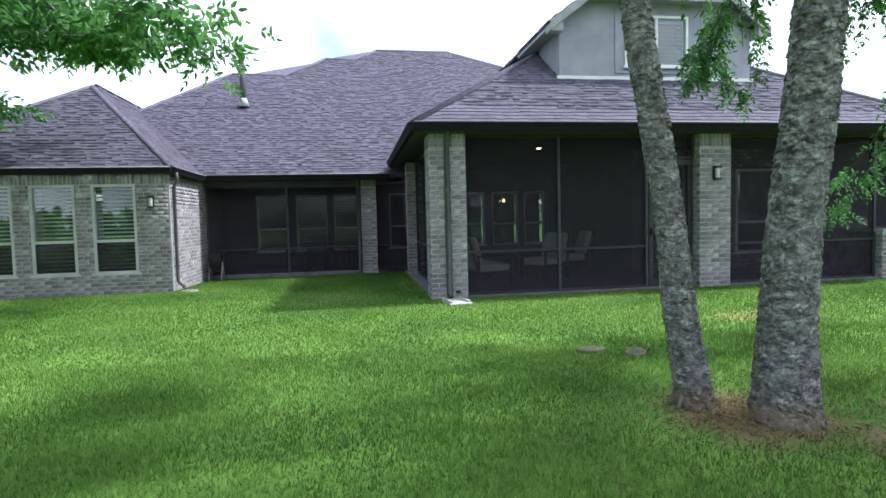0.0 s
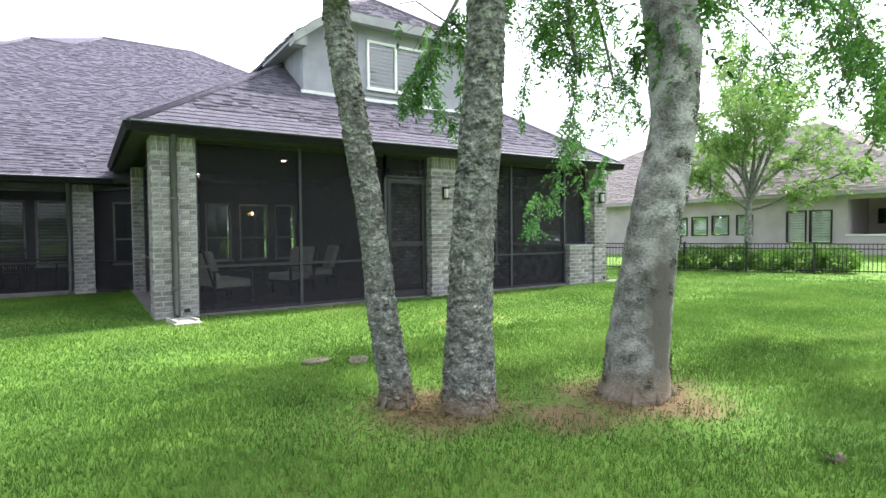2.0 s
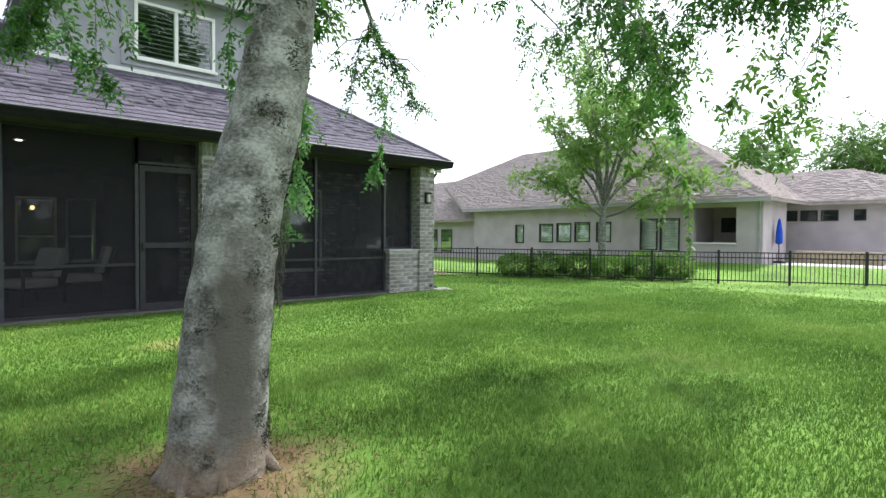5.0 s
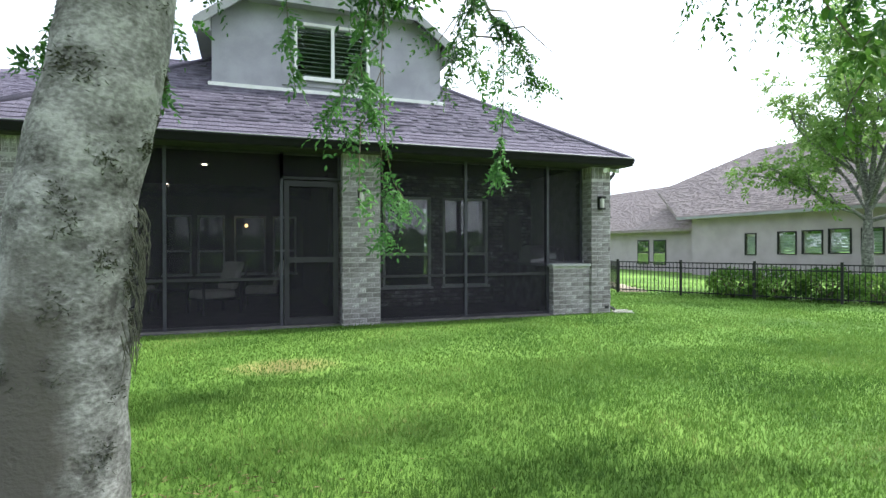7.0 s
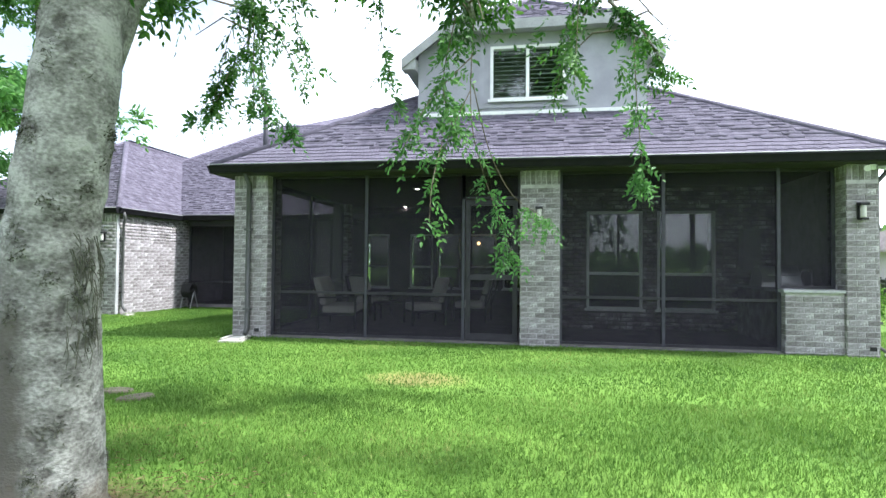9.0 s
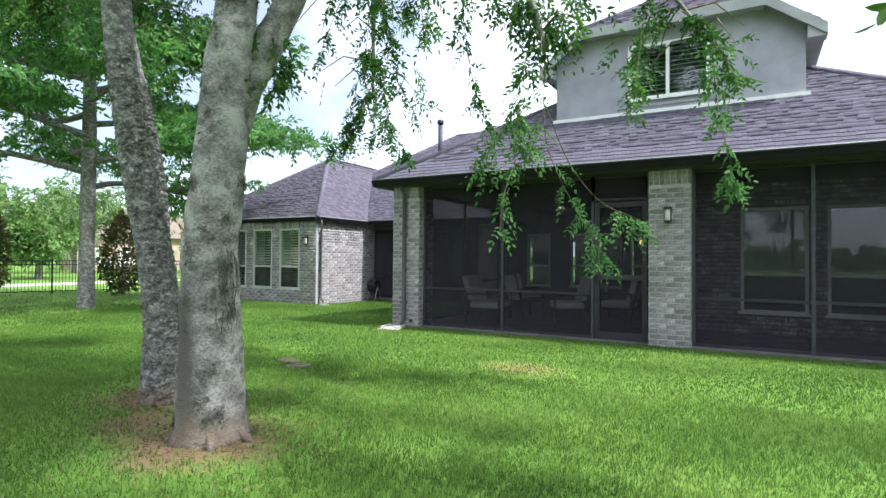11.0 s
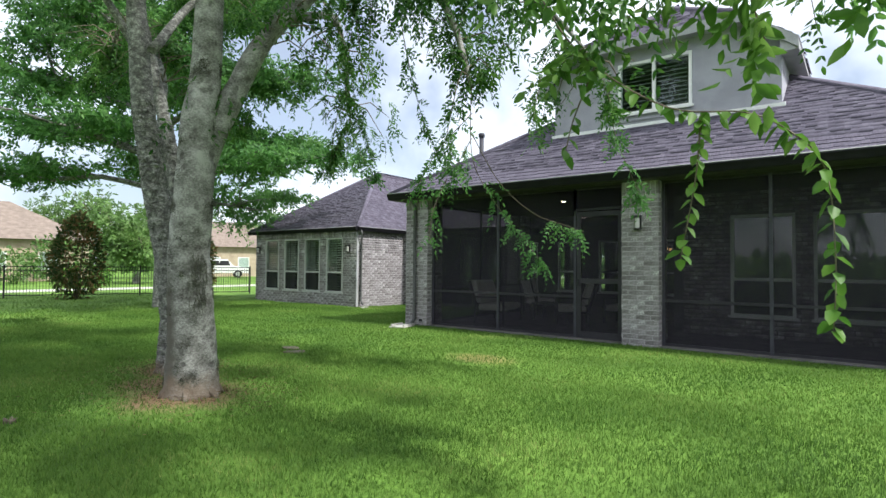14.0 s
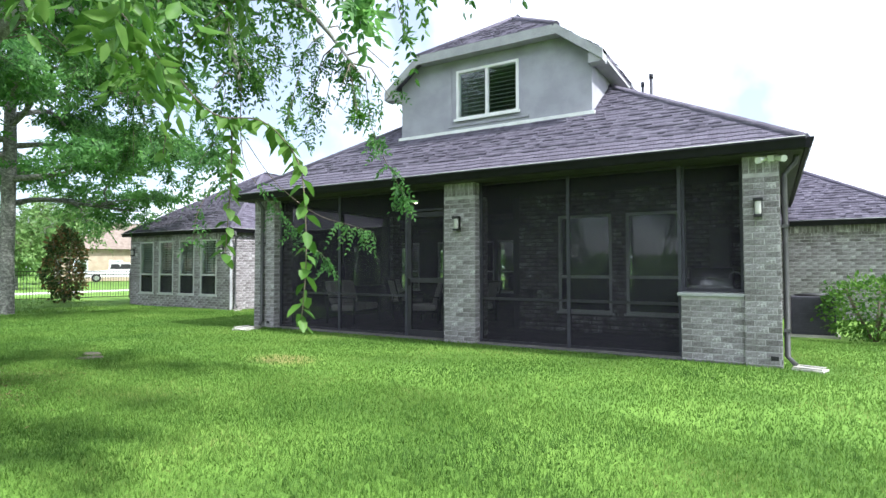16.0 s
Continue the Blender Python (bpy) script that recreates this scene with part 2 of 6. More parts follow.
LEAF = leafy("leaf", [(.15, (.02, .068, .012)), (.5, (.05, .145, .022)), (.85, (.115, .25, .04))], .45)
PALELEAF = leafy("young_leaf", [(.15, (.045, .12, .016)), (.5, (.09, .2, .028)), (.85, (.15, .264, .056))], .45)
YARDLEAF = leafy("yard_leaf", [(.15, (.12, .22, .05)), (.5, (.2, .33, .08)), (.85, (.3, .44, .14))], .6, .5)
FARLEAF = leafy("far_leaf", [(.15, (.06, .12, .03)), (.5, (.11, .21, .05)), (.85, (.19, .3, .09))], .35, .5)
MAGNOLIA = leafy("magnolia_leaf", [(.2, (.03, .06, .018)), (.5, (.075, .1, .03)), (.8, (.2, .12, .05))], .35, 1.5, .6, .9)
SHRUB = leafy("shrub_leaf", [(.2, (.047, .117, .019)), (.5, (.095, .208, .03)), (.85, (.203, .338, .06))], .4, 1.5, .5, .85)
STRAW = surface("fallen_leaves", [(.25, (.085, .05, .028)), (.5, (.16, .105, .055)), (.8, (.27, .2, .11))], 5, .95, .3, 60, pieces=.7)
GRASSBLADE = leafy("grass_blade", [(.1, (.049, .106, .0165)), (.45, (.09, .182, .0255)), (.75, (.143, .246, .042)), (.98, (.255, .3, .095))], .4, .5, .42, .85)
METAL = surface("steel", [(.3, (.62, .62, .62)), (.7, (.74, .74, .74))], 3, .38, 0, 50, metal=1)
CUSHION = surface("cushion", [(.3, (.62, .59, .54)), (.7, (.72, .69, .64))], 6, .95, .2, 120)
BLACK = surface("black_plastic", [(.3, (.012, .012, .013)), (.7, (.025, .025, .026))], 6, .5, 0, 50)
BLUE = surface("blue_cloth", [(.3, (.01, .05, .4)), (.7, (.02, .09, .55))], 6, .9, .2, 60)
TANWALL = surface("tan_wall", [(.3, (.36, .29, .21)), (.7, (.46, .38, .28))], 2, .9, .2, 60)
CARPAINT = surface("white_car_paint", [(.3, (.75, .75, .75)), (.7, (.82, .82, .82))], 2, .25, 0, 50)
GLASS = pane_glass("window_glass", .085)
SKYGLASS = pane_glass("reflecting_glass", .25)
CARGLASS = clear("car_glass", (.02, .02, .025), .15, .03)
SCREEN = clear("insect_screen", (.034, .032, .04), .6, .8, False)
HALFSCREEN = clear("window_screen", (.03, .03, .033), .6, .8, False)
LAMPGLOW = glow("lamp_glow", (1, .82, .6), 14)
LAMPGLASS = glow("lamp_glass", (.5, .49, .46), 0.03)
AMBER = glow("amber_lamp", (1, .55, .2), 5)
BLIND = surface("blind_slat", [(.3, (.5, .5, .48)), (.7, (.62, .62, .6))], 5, .6, 0, 50)
SHUTTER = surface("dark_shutter", [(.3, (.12, .135, .125)), (.7, (.18, .195, .18))], 5, .5, 0, 50)
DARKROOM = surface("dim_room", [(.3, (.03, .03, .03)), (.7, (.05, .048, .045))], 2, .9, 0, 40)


# ---- tools ----
def box(bm, x0, x1, y0, y1, z0, z1):
    c = [bm.verts.new((x, y, z)) for z in (z0, z1) for y in (y0, y1) for x in (x0, x1)]
    for f in ((0, 2, 3, 1), (4, 5, 7, 6), (0, 1, 5, 4), (2, 6, 7, 3), (0, 4, 6, 2), (1, 3, 7, 5)):
        bm.faces.new([c[i] for i in f])
    return c


def tube(bm, pts, radii, sides=8, rough=0.0, seed=0.0, cap=True):
    rings = []
    pts = [Vector(p) for p in pts]
    side = None
    for i, p in enumerate(pts):
        d = (pts[min(i + 1, len(pts) - 1)] - pts[max(i - 1, 0)]).normalized()
        side = d.cross(Vector((0, 1, 0.3)) if side is None else side.cross(d) * -1).normalized() if side is None else (side - d * side.dot(d)).normalized()
        up = d.cross(side)
        ring = []
        for k in range(sides):
            a = 2 * math.pi * k / sides
            w = side * math.cos(a) + up * math.sin(a)
            q = p + w * radii[i]
            r = radii[i] * (1 + rough * (noise.noise(q * 5 + Vector((seed, 0, 0))) + .6 * noise.noise(q * 17 + Vector((0, seed, 0)))))
            ring.append(bm.verts.new(p + w * r))
        rings.append(ring)
    for a, b in zip(rings, rings[1:]):
        for k in range(sides):
            f = bm.faces.new((a[k], a[(k + 1) % sides], b[(k + 1) % sides], b[k]))
            f.smooth = True
    if cap:
        bm.faces.new(rings[0][::-1])
        bm.faces.new(rings[-1])


def smoothline(pts, radii, steps=6):
    """A curve through the points, with radii between."""
    out, rr = [], []
    P4 = [Vector(p) for p in pts]
    for i in range(len(P4) - 1):
        a, b, c, d = P4[max(i - 1, 0)], P4[i], P4[i + 1], P4[min(i + 2, len(P4) - 1)]
        for k in range(steps):
            t = k / steps
            out.append(0.5 * (2 * b + (c - a) * t + (2 * a - 5 * b + 4 * c - d) * t * t + (3 * b - a - 3 * c + d) * t ** 3))
            rr.append(radii[i] + (radii[i + 1] - radii[i]) * t)
    return out + [P4[-1]], rr + [radii[-1]]


def lathe(bm, profile, x, y, sides=12):
    rings = []
    for r, z in profile:
        rings.append([bm.verts.new((x + r * math.cos(2 * math.pi * k / sides), y + r * math.sin(2 * math.pi * k / sides), z)) for k in range(sides)])
    for a, b in zip(rings, rings[1:]):
        for k in range(sides):
            bm.faces.new((a[k], a[(k + 1) % sides], b[(k + 1) % sides], b[k])).smooth = True
    bm.faces.new(rings[0][::-1])
    bm.faces.new(rings[-1])


def bevelled(bm, w=0.01):
    bmesh.ops.bevel(bm, geom=list(bm.edges), offset=w, segments=2, affect="EDGES", profile=0.5)


def part(name, bm, mat, parent=None, label=""):
    me = bpy.data.meshes.new(name)
    bm.normal_update()
    bm.to_mesh(me)
    bm.free()
    me.materials.append(mat)
    ob = new(name, me)
    ob.parent = parent
    return tagged(ob, label)


def boxes(name, mat, parent, *bs, bevel=0.0, label=""):
    bm = bmesh.new()
    for b in bs:
        box(bm, *b)
    if bevel:
        bevelled(bm, bevel)
    return part(name, bm, mat, parent, label)


def thing(name, label, category, group="", kind="", at=(0, 0, 0)):
    ob = tagged(new(name), label, category, group, kind)
    ob.location = at
    return ob


def arrays(name, verts, faces, mat, parent=None, label="", kind=""):
    """A mesh from arrays of corners and of faces with equal corner counts."""
    me = bpy.data.meshes.new(name)
    me.vertices.add(len(verts))
    me.vertices.foreach_set("co", np.asarray(verts, np.float32).ravel())
    k = faces.shape[1]
    me.loops.add(faces.size)
    me.loops.foreach_set("vertex_index", np.asarray(faces, np.int32).ravel())
    me.polygons.add(len(faces))
    me.polygons.foreach_set("loop_start", np.arange(0, faces.size, k, dtype=np.int32))
    me.update(calc_edges=True)
    me.materials.append(mat)
    ob = new(name, me)
    ob.parent = parent
    return tagged(ob, label, kind=kind)


def slab(bm, pts, th=0.1):
    top = [bm.verts.new(p) for p in pts]
    low = [bm.verts.new((p[0], p[1], p[2] - th)) for p in pts]
    bm.faces.new(top)
    bm.faces.new(low[::-1])
    for i in range(len(pts)):
        j = (i + 1) % len(pts)
        bm.faces.new((top[i], low[i], low[j], top[j]))


def rise(x, y):
    """The height of the lawn."""
    s = lambda a, b, v: (lambda t: t * t * (3 - 2 * t))(np.clip((v - a) / (b - a), 0, 1))
    z = -0.12 * s(0.5, 5.5, y) * (1 - s(-0.6, 0.2, x)) * s(-12, -10, x)
    z = z + 0.36 * s(18.5, 22.8, x) * (1 - s(3, 9, y))
    return z


# ---- ground ----
def lawn_ground():
    def axis(lo, hi, near0, near1):
        return np.unique(np.concatenate([[lo, lo * .4, lo * .15], np.arange(near0, near1, .5), [hi * .15, hi * .4, hi]]))
    xs, ys = axis(-600, 600, -30, 36), axis(-600, 600, -24, 24)
    X, Y = np.meshgrid(xs, ys)
    v = np.stack([X.ravel(), Y.ravel(), rise(X, Y).ravel()], 1)
    w = len(xs)
    i = np.arange(len(ys) - 1)[:, None] * w + np.arange(w - 1)[None]
    f = np.stack([i, i + 1, i + 1 + w, i + w], -1).reshape(-1, 4)
    g = arrays("ground", v, f, GROUND)
    return tagged(g, "green mown lawn with bare brown soil under the trees", "lawn", kind="structure")


def soil_mask(n, l, spots):
    """1 where soil and fallen leaves show, round each spot (x, y, radius)."""
    geo = n.new("ShaderNodeNewGeometry")
    wob = n.new("ShaderNodeTexNoise")
    wob.inputs["Scale"].default_value, wob.inputs["Detail"].default_value = 1.7, 6
    l.new(geo.outputs["Position"], wob.inputs["Vector"])
    total = None
    for x, y, r in spots:
        d = n.new("ShaderNodeVectorMath")
        d.operation = "DISTANCE"
        d.inputs[1].default_value = (x, y, 0)
        l.new(geo.outputs["Position"], d.inputs[0])
        a = n.new("ShaderNodeMath")
        a.operation = "MULTIPLY_ADD"
        a.inputs[1].default_value, a.inputs[2].default_value = -1.0 / r, 0.55
        l.new(d.outputs["Value"], a.inputs[0])
        s = n.new("ShaderNodeMath")
        s.operation = "ADD"
        l.new(a.outputs[0], s.inputs[0])
        l.new(wob.outputs["Fac"], s.inputs[1])
        c = n.new("ShaderNodeClamp")
        l.new(s.outputs[0], c.inputs["Value"])
        if total is None:
            total = c.outputs[0]
        else:
            mx = n.new("ShaderNodeMath")
            mx.operation = "MAXIMUM"
            l.new(total, mx.inputs[0])
            l.new(c.outputs[0], mx.inputs[1])
            total = mx.outputs[0]
    return total


SPOTS = [(1.36, -6.0, .8), (2.88, -6.75, .9), (2.0, -6.7, .5)]


def with_soil(m):
    n, l = m.node_tree.nodes, m.node_tree.links
    p = n["Principled BSDF"]
    src = p.inputs["Base Color"].links[0].from_socket
    mask = soil_mask(n, l, SPOTS)
    ramp = n.new("ShaderNodeValToRGB")
    ramp.color_ramp.elements[0].position, ramp.color_ramp.elements[1].position = .2, .62
    l.new(mask, ramp.inputs["Fac"])
    mx = n.new("ShaderNodeMix")
    mx.data_type = "RGBA"
    mx.inputs["B"].default_value = (.18, .125, .065, 1)
    l.new(ramp.outputs["Color"], mx.inputs["Factor"])
    l.new(src, mx.inputs["A"])
    l.new(mx.outputs["Result"], p.inputs["Base Color"])
    return m


GROUND = stained(with_soil(surface("lawn", [(.25, (.066, .13, .0175)), (.5, (.114, .218, .029)), (.75, (.165, .277, .046))], .6, .95, .6, 45)), [((3.95, -2.8, 0), (.62, .42, .3))], (.3, .225, .09), .6)
lawn_ground()


# ---- bricks ----
COURSE, BLEN, JOINT = .0846, .26, .011
BRICK_MESH = {}


def brick_mesh(length, height=COURSE - JOINT):
    key = (round(length, 2), round(height, 2))
    if key not in BRICK_MESH:
        bm = bmesh.new()
        L, h, d, c = key[0], height, .02, .004
        lo = [bm.verts.new(p) for p in ((0, d, 0), (L, d, 0), (L, d, h), (0, d, h))]
        mid = [bm.verts.new(p) for p in ((0, c, 0), (L, c, 0), (L, c, h), (0, c, h))]
        hi = [bm.verts.new(p) for p in ((c, 0, c), (L - c, 0, c), (L - c, 0, h - c), (c, 0, h - c))]
        for a, b in ((lo, mid), (mid, hi)):
            for k in range(4):
                bm.faces.new((a[k], a[(k + 1) % 4], b[(k + 1) % 4], b[k]))
        bm.faces.new(hi)
        me = bpy.data.meshes.new("brick")
        bm.normal_update()
        bm.to_mesh(me)
        bm.free()
        me.materials.append(BRICK)
        BRICK_MESH[key] = me
    return BRICK_MESH[key]


def brick_face(owner, origin, turn, length, z0, z1, holes=(), most=300, soldier=False, seed=1):
    """Lays bricks on a wall's face. origin: its lower left corner seen from outside; turn: degrees about z of its run; holes: (u0, u1, z0, z1)."""
    rnd = random.Random(seed)
    base = Matrix.Translation(origin) @ Matrix.Rotation(radians(turn), 4, "Z")
    laid = []
    top = z1 - (.24 if soldier else 0)
    rows = int((top - z0) / COURSE + .3)
    for r in range(rows):
        z, u = z0 + r * COURSE, (-BLEN / 2 if r % 2 else 0) + rnd.uniform(-.02, .02)
        while u < length - .02:
            a, b = max(u, 0), min(u + BLEN - JOINT, length)
            u += BLEN
            spans = [(a, b)]
            for h0, h1, hz0, hz1 in holes:
                if z + COURSE > hz0 + .02 and z < hz1 - .02:
                    spans = [q for s, e in spans for q in ((s, min(e, h0)), (max(s, h1), e)) if q[1] - q[0] > .03]
            laid += [(s, z, e - s, COURSE - JOINT) for s, e in spans if e - s > .03]
    if soldier:
        u = 0
        while u < length - .03:
            laid.append((u, top + .01, min(.0846 - JOINT, length - u), .22))
            u += .0846
    keep, rest = laid[:most], laid[most:]
    for u, z, L, h in keep:
        ob = new("brick", brick_mesh(L, h))
        ob.matrix_basis = base @ Matrix.Translation((u, -rnd.uniform(.004, .009), z)) @ Matrix.Rotation(rnd.uniform(-.006, .006), 4, "Y")
        ob.parent = owner
        if owner.location.length:
            ob.matrix_parent_inverse = owner.matrix_basis.inverted()
    if rest:
        V, F = [], []
        for u, z, L, h in rest:
            o = -rnd.uniform(.004, .009)
            k = len(V)
            for p in ((0, .02, 0), (L, .02, 0), (L, .02, h), (0, .02, h), (.004, 0, .004), (L - .004, 0, .004), (L - .004, 0, h - .004), (.004, 0, h - .004)):
                V.append(base @ Vector((u + p[0], o + p[1], z + p[2])))
            F += [(k, k + 1, k + 5, k + 4), (k + 1, k + 2, k + 6, k + 5), (k + 2, k + 3, k + 7, k + 6), (k + 3, k, k + 4, k + 7), (k + 4, k + 5, k + 6, k + 7)]
        arrays("brickwork", [tuple(v) for v in V], np.array(F), BRICK, owner, kind="stuff")


LATER = []                                              # brick and shingle faces, laid last


# ---- roofs ----
def shingle_face(owner, a, b, poly, mat, course=.15, wide=.3, first=0, seed=1, cap=0.0):
    """Courses of shingles over a sloping polygon whose eave runs from a to b. first: so many next to the eave are parts of their own."""
    rnd = random.Random(seed)
    a, b = Vector(a), Vector(b)
    ux = (b - a).normalized()
    pts = [Vector(p) for p in poly]
    nn = Vector((0, 0, 0))
    for i in range(len(pts)):
        nn += (pts[i] - a).cross(pts[(i + 1) % len(pts)] - a)
    nn.normalize()
    if nn.z < 0:
        nn = -nn
    uy = nn.cross(ux)
    flat = [((p - a).dot(ux), (p - a).dot(uy)) for p in pts]

    def span(v):
        xs = []
        for i in range(len(flat)):
            (x0, y0), (x1, y1) = flat[i], flat[(i + 1) % len(flat)]
            if (y0 - v) * (y1 - v) < 0:
                xs.append(x0 + (x1 - x0) * (v - y0) / (y1 - y0))
        xs.sort()
        return [(xs[i], xs[i + 1]) for i in range(0, len(xs) - 1, 2)]
    top = max(q[1] for q in flat)
    V, F, singles = [], [], []
    row, v = 0, 0.0
    while v < top - .03:
        for lo, hi in span(min(v + course * .5, top - .001)):
            u = lo - rnd.uniform(0, wide)
            while u < hi:
                w = wide * rnd.choice((.3, .4, .55, .7))
                s, e = max(u, lo), min(u + w - .006, hi)
                u += w
                if e - s < .02:
                    continue
                t = rnd.choice((.002, .003, .018, .022))
                dv = -.022 if t > .01 else .0
                c = [(s, v + dv, t), (e, v + dv, t), (e, v + course * 1.1, .003), (s, v + course * 1.1, .003), (s, v + dv, 0), (e, v + dv, 0)]
                if len(singles) < first:
                    singles.append(c)
                    continue
                k = len(V)
                V += [a + ux * p + uy * q + nn * (r + .004) for p, q, r in c]
                F += [(k, k + 1, k + 2, k + 3), (k + 4, k + 5, k + 1, k)]
        v += course
        row += 1
    if V:
        arrays("shingles", [tuple(p) for p in V], np.array(F), mat, owner, kind="stuff")
    rot = Matrix((ux, uy, nn)).transposed().to_4x4()
    cache = {}
    for c in singles:
        s, e = c[0][0], c[1][0]
        key = round(e - s, 1) or .05
        if key not in cache:
            bm = bmesh.new()
            vs = [bm.verts.new(p) for p in ((0, 0, .014), (1, 0, .014), (1, course * 1.1, .003), (0, course * 1.1, .003), (0, 0, 0), (1, 0, 0))]
            bm.faces.new(vs[:4])
            bm.faces.new((vs[4], vs[5], vs[1], vs[0]))
            me = bpy.data.meshes.new("shingle")
            bm.normal_update()
            bm.to_mesh(me)
            bm.free()
            me.materials.append(mat)
            cache[key] = me
        ob = new("shingle", cache[key])
        ob.matrix_basis = Matrix.Translation(a + ux * s + uy * c[0][1] + nn * .004) @ rot @ Matrix.Diagonal((e - s, 1, 1, 1))
        ob.parent = owner


def roof(name, label, faces, mat, first=0, course=.15, deck=.1, ridges=(), kind="structure"):
    """faces: lists of corners; the first two of each are its eave."""
    owner = thing(name, label, "roof", kind=kind)
    for poly in faces:
        bm = bmesh.new()
        slab(bm, poly, deck)
        bmesh.ops.recalc_face_normals(bm, faces=list(bm.faces))
        part("roof_deck", bm, mat, owner)
    for i, poly in enumerate(faces[:3]):
        LATER.append((shingle_face, (owner, poly[0], poly[1], poly, mat, course, .3, first if i == 0 else 0, 11 + i)))
    for p, q in ridges:
        bm = bmesh.new()
        tube(bm, [Vector(p) - Vector((0, 0, .03)), Vector(q) - Vector((0, 0, .03))], (.085, .085), 6)
        part("ridge_cap", bm, mat, owner)
    return owner


def gutter(name, label, runs, drop=.13, deep=.1):
    """A dark gutter along each eave; runs: (p, q, outward x, outward y)."""
    for p, q, ox, oy in runs:
        p, q = Vector(p), Vector(q)
        o = Vector((ox, oy, 0))
        prof = [(0, .0), (deep, .01), (deep + .01, -.02), (deep * .8, -.07), (deep * .55, -drop), (0, -drop)]
        bm = bmesh.new()
        r1 = [bm.verts.new(p + o * a + Vector((0, 0, b))) for a, b in prof]
        r2 = [bm.verts.new(q + o * a + Vector((0, 0, b))) for a, b in prof]
        for k in range(len(prof)):
            bm.faces.new((r1[k], r1[(k + 1) % 6], r2[(k + 1) % 6], r2[k]))
        bm.faces.new(r1)
        bm.faces.new(r2)
        bmesh.ops.recalc_face_normals(bm, faces=list(bm.faces))
        g = tagged(part(name, bm, GUTTER, None, label), category="gutter", kind="structure")
        bm = bmesh.new()
        tube(bm, [p + o * deep + Vector((0, 0, .008)), q + o * deep + Vector((0, 0, .008))], (.009, .009), 6)
        part("rolled_lip", bm, FASCIA, g, "pale rolled metal lip")


def downspout(label, pts, w=.05, mat=None):
    ob = thing("downspout", label, "downspout", "downspouts")
    bm = bmesh.new()
    tube(bm, pts, [w] * len(pts), 4)
    part("pipe", bm, mat or SPOUT, ob)
    p = Vector(pts[-2])
    for z in (.5, 1.9):
        boxes("strap", mat or SPOUT, ob, (p.x - w - .008, p.x + w + .008, p.y - w - .008, p.y + w + .008, z - .02, z + .02))
    return ob


# ---- the house ----
def pillar(x0, x1, y0, y1, z1, label, seed, faces="flr", most=300, group="porch pillars"):
    ob = thing("brick_pillar", label, "pillar", group)
    boxes("core", MORTAR, ob, (x0, x1, y0, y1, -.3, z1))
    runs = {"f": ((x0, y0, 0), 0, x1 - x0), "r": ((x1, y0, 0), 90, y1 - y0), "l": ((x0, y1, 0), -90, y1 - y0)}
    for k, f in enumerate(faces):
        o, turn, L = runs[f]
        LATER.append((brick_face, (ob, o, turn, L, -.04, z1, (), most if f == "f" else 90, True, seed + k)))
    return ob


pillar(0, .63, 0, .55, 2.86, "grey brick corner pillar of the screened porch", 3)
pillar(5.06, 5.69, 0, .5, 2.86, "grey brick middle pillar with a wall lantern", 5)
pillar(9.86, 10.29, -.03, .5, 2.86, "grey brick end pillar beside the low brick wall", 8)
pillar(-1.1, -.68, 6.42, 6.8, 2.6, "pale grey brick pillar at the recessed porch", 9)
pillar(.05, .45, 4.75, 5.1, 2.86, "slim grey brick pillar on the porch side", 12)

ob = thing("low_brick_wall", "waist-high grey brick wall under a stone counter ledge", "low wall")
boxes("core", MORTAR, ob, (9.05, 9.855, .03, .25, -.3, .93))
LATER.append((brick_face, (ob, (9.05, .03, 0), 0, .8, -.04, .93, (), 300, False, 21)))
LATER.append((brick_face, (ob, (9.05, .25, 0), -90, .22, -.04, .93, (), 300, False, 22)))
boxes("ledge", FASCIA, ob, (9.0, 9.858, -.02, .75, .935, .985), bevel=.006, label="pale grey stone ledge")

# walls of the wing with four windows
WX = [-10.47 + 1.21 * i for i in range(4)]
W0, W1 = .39, 2.32


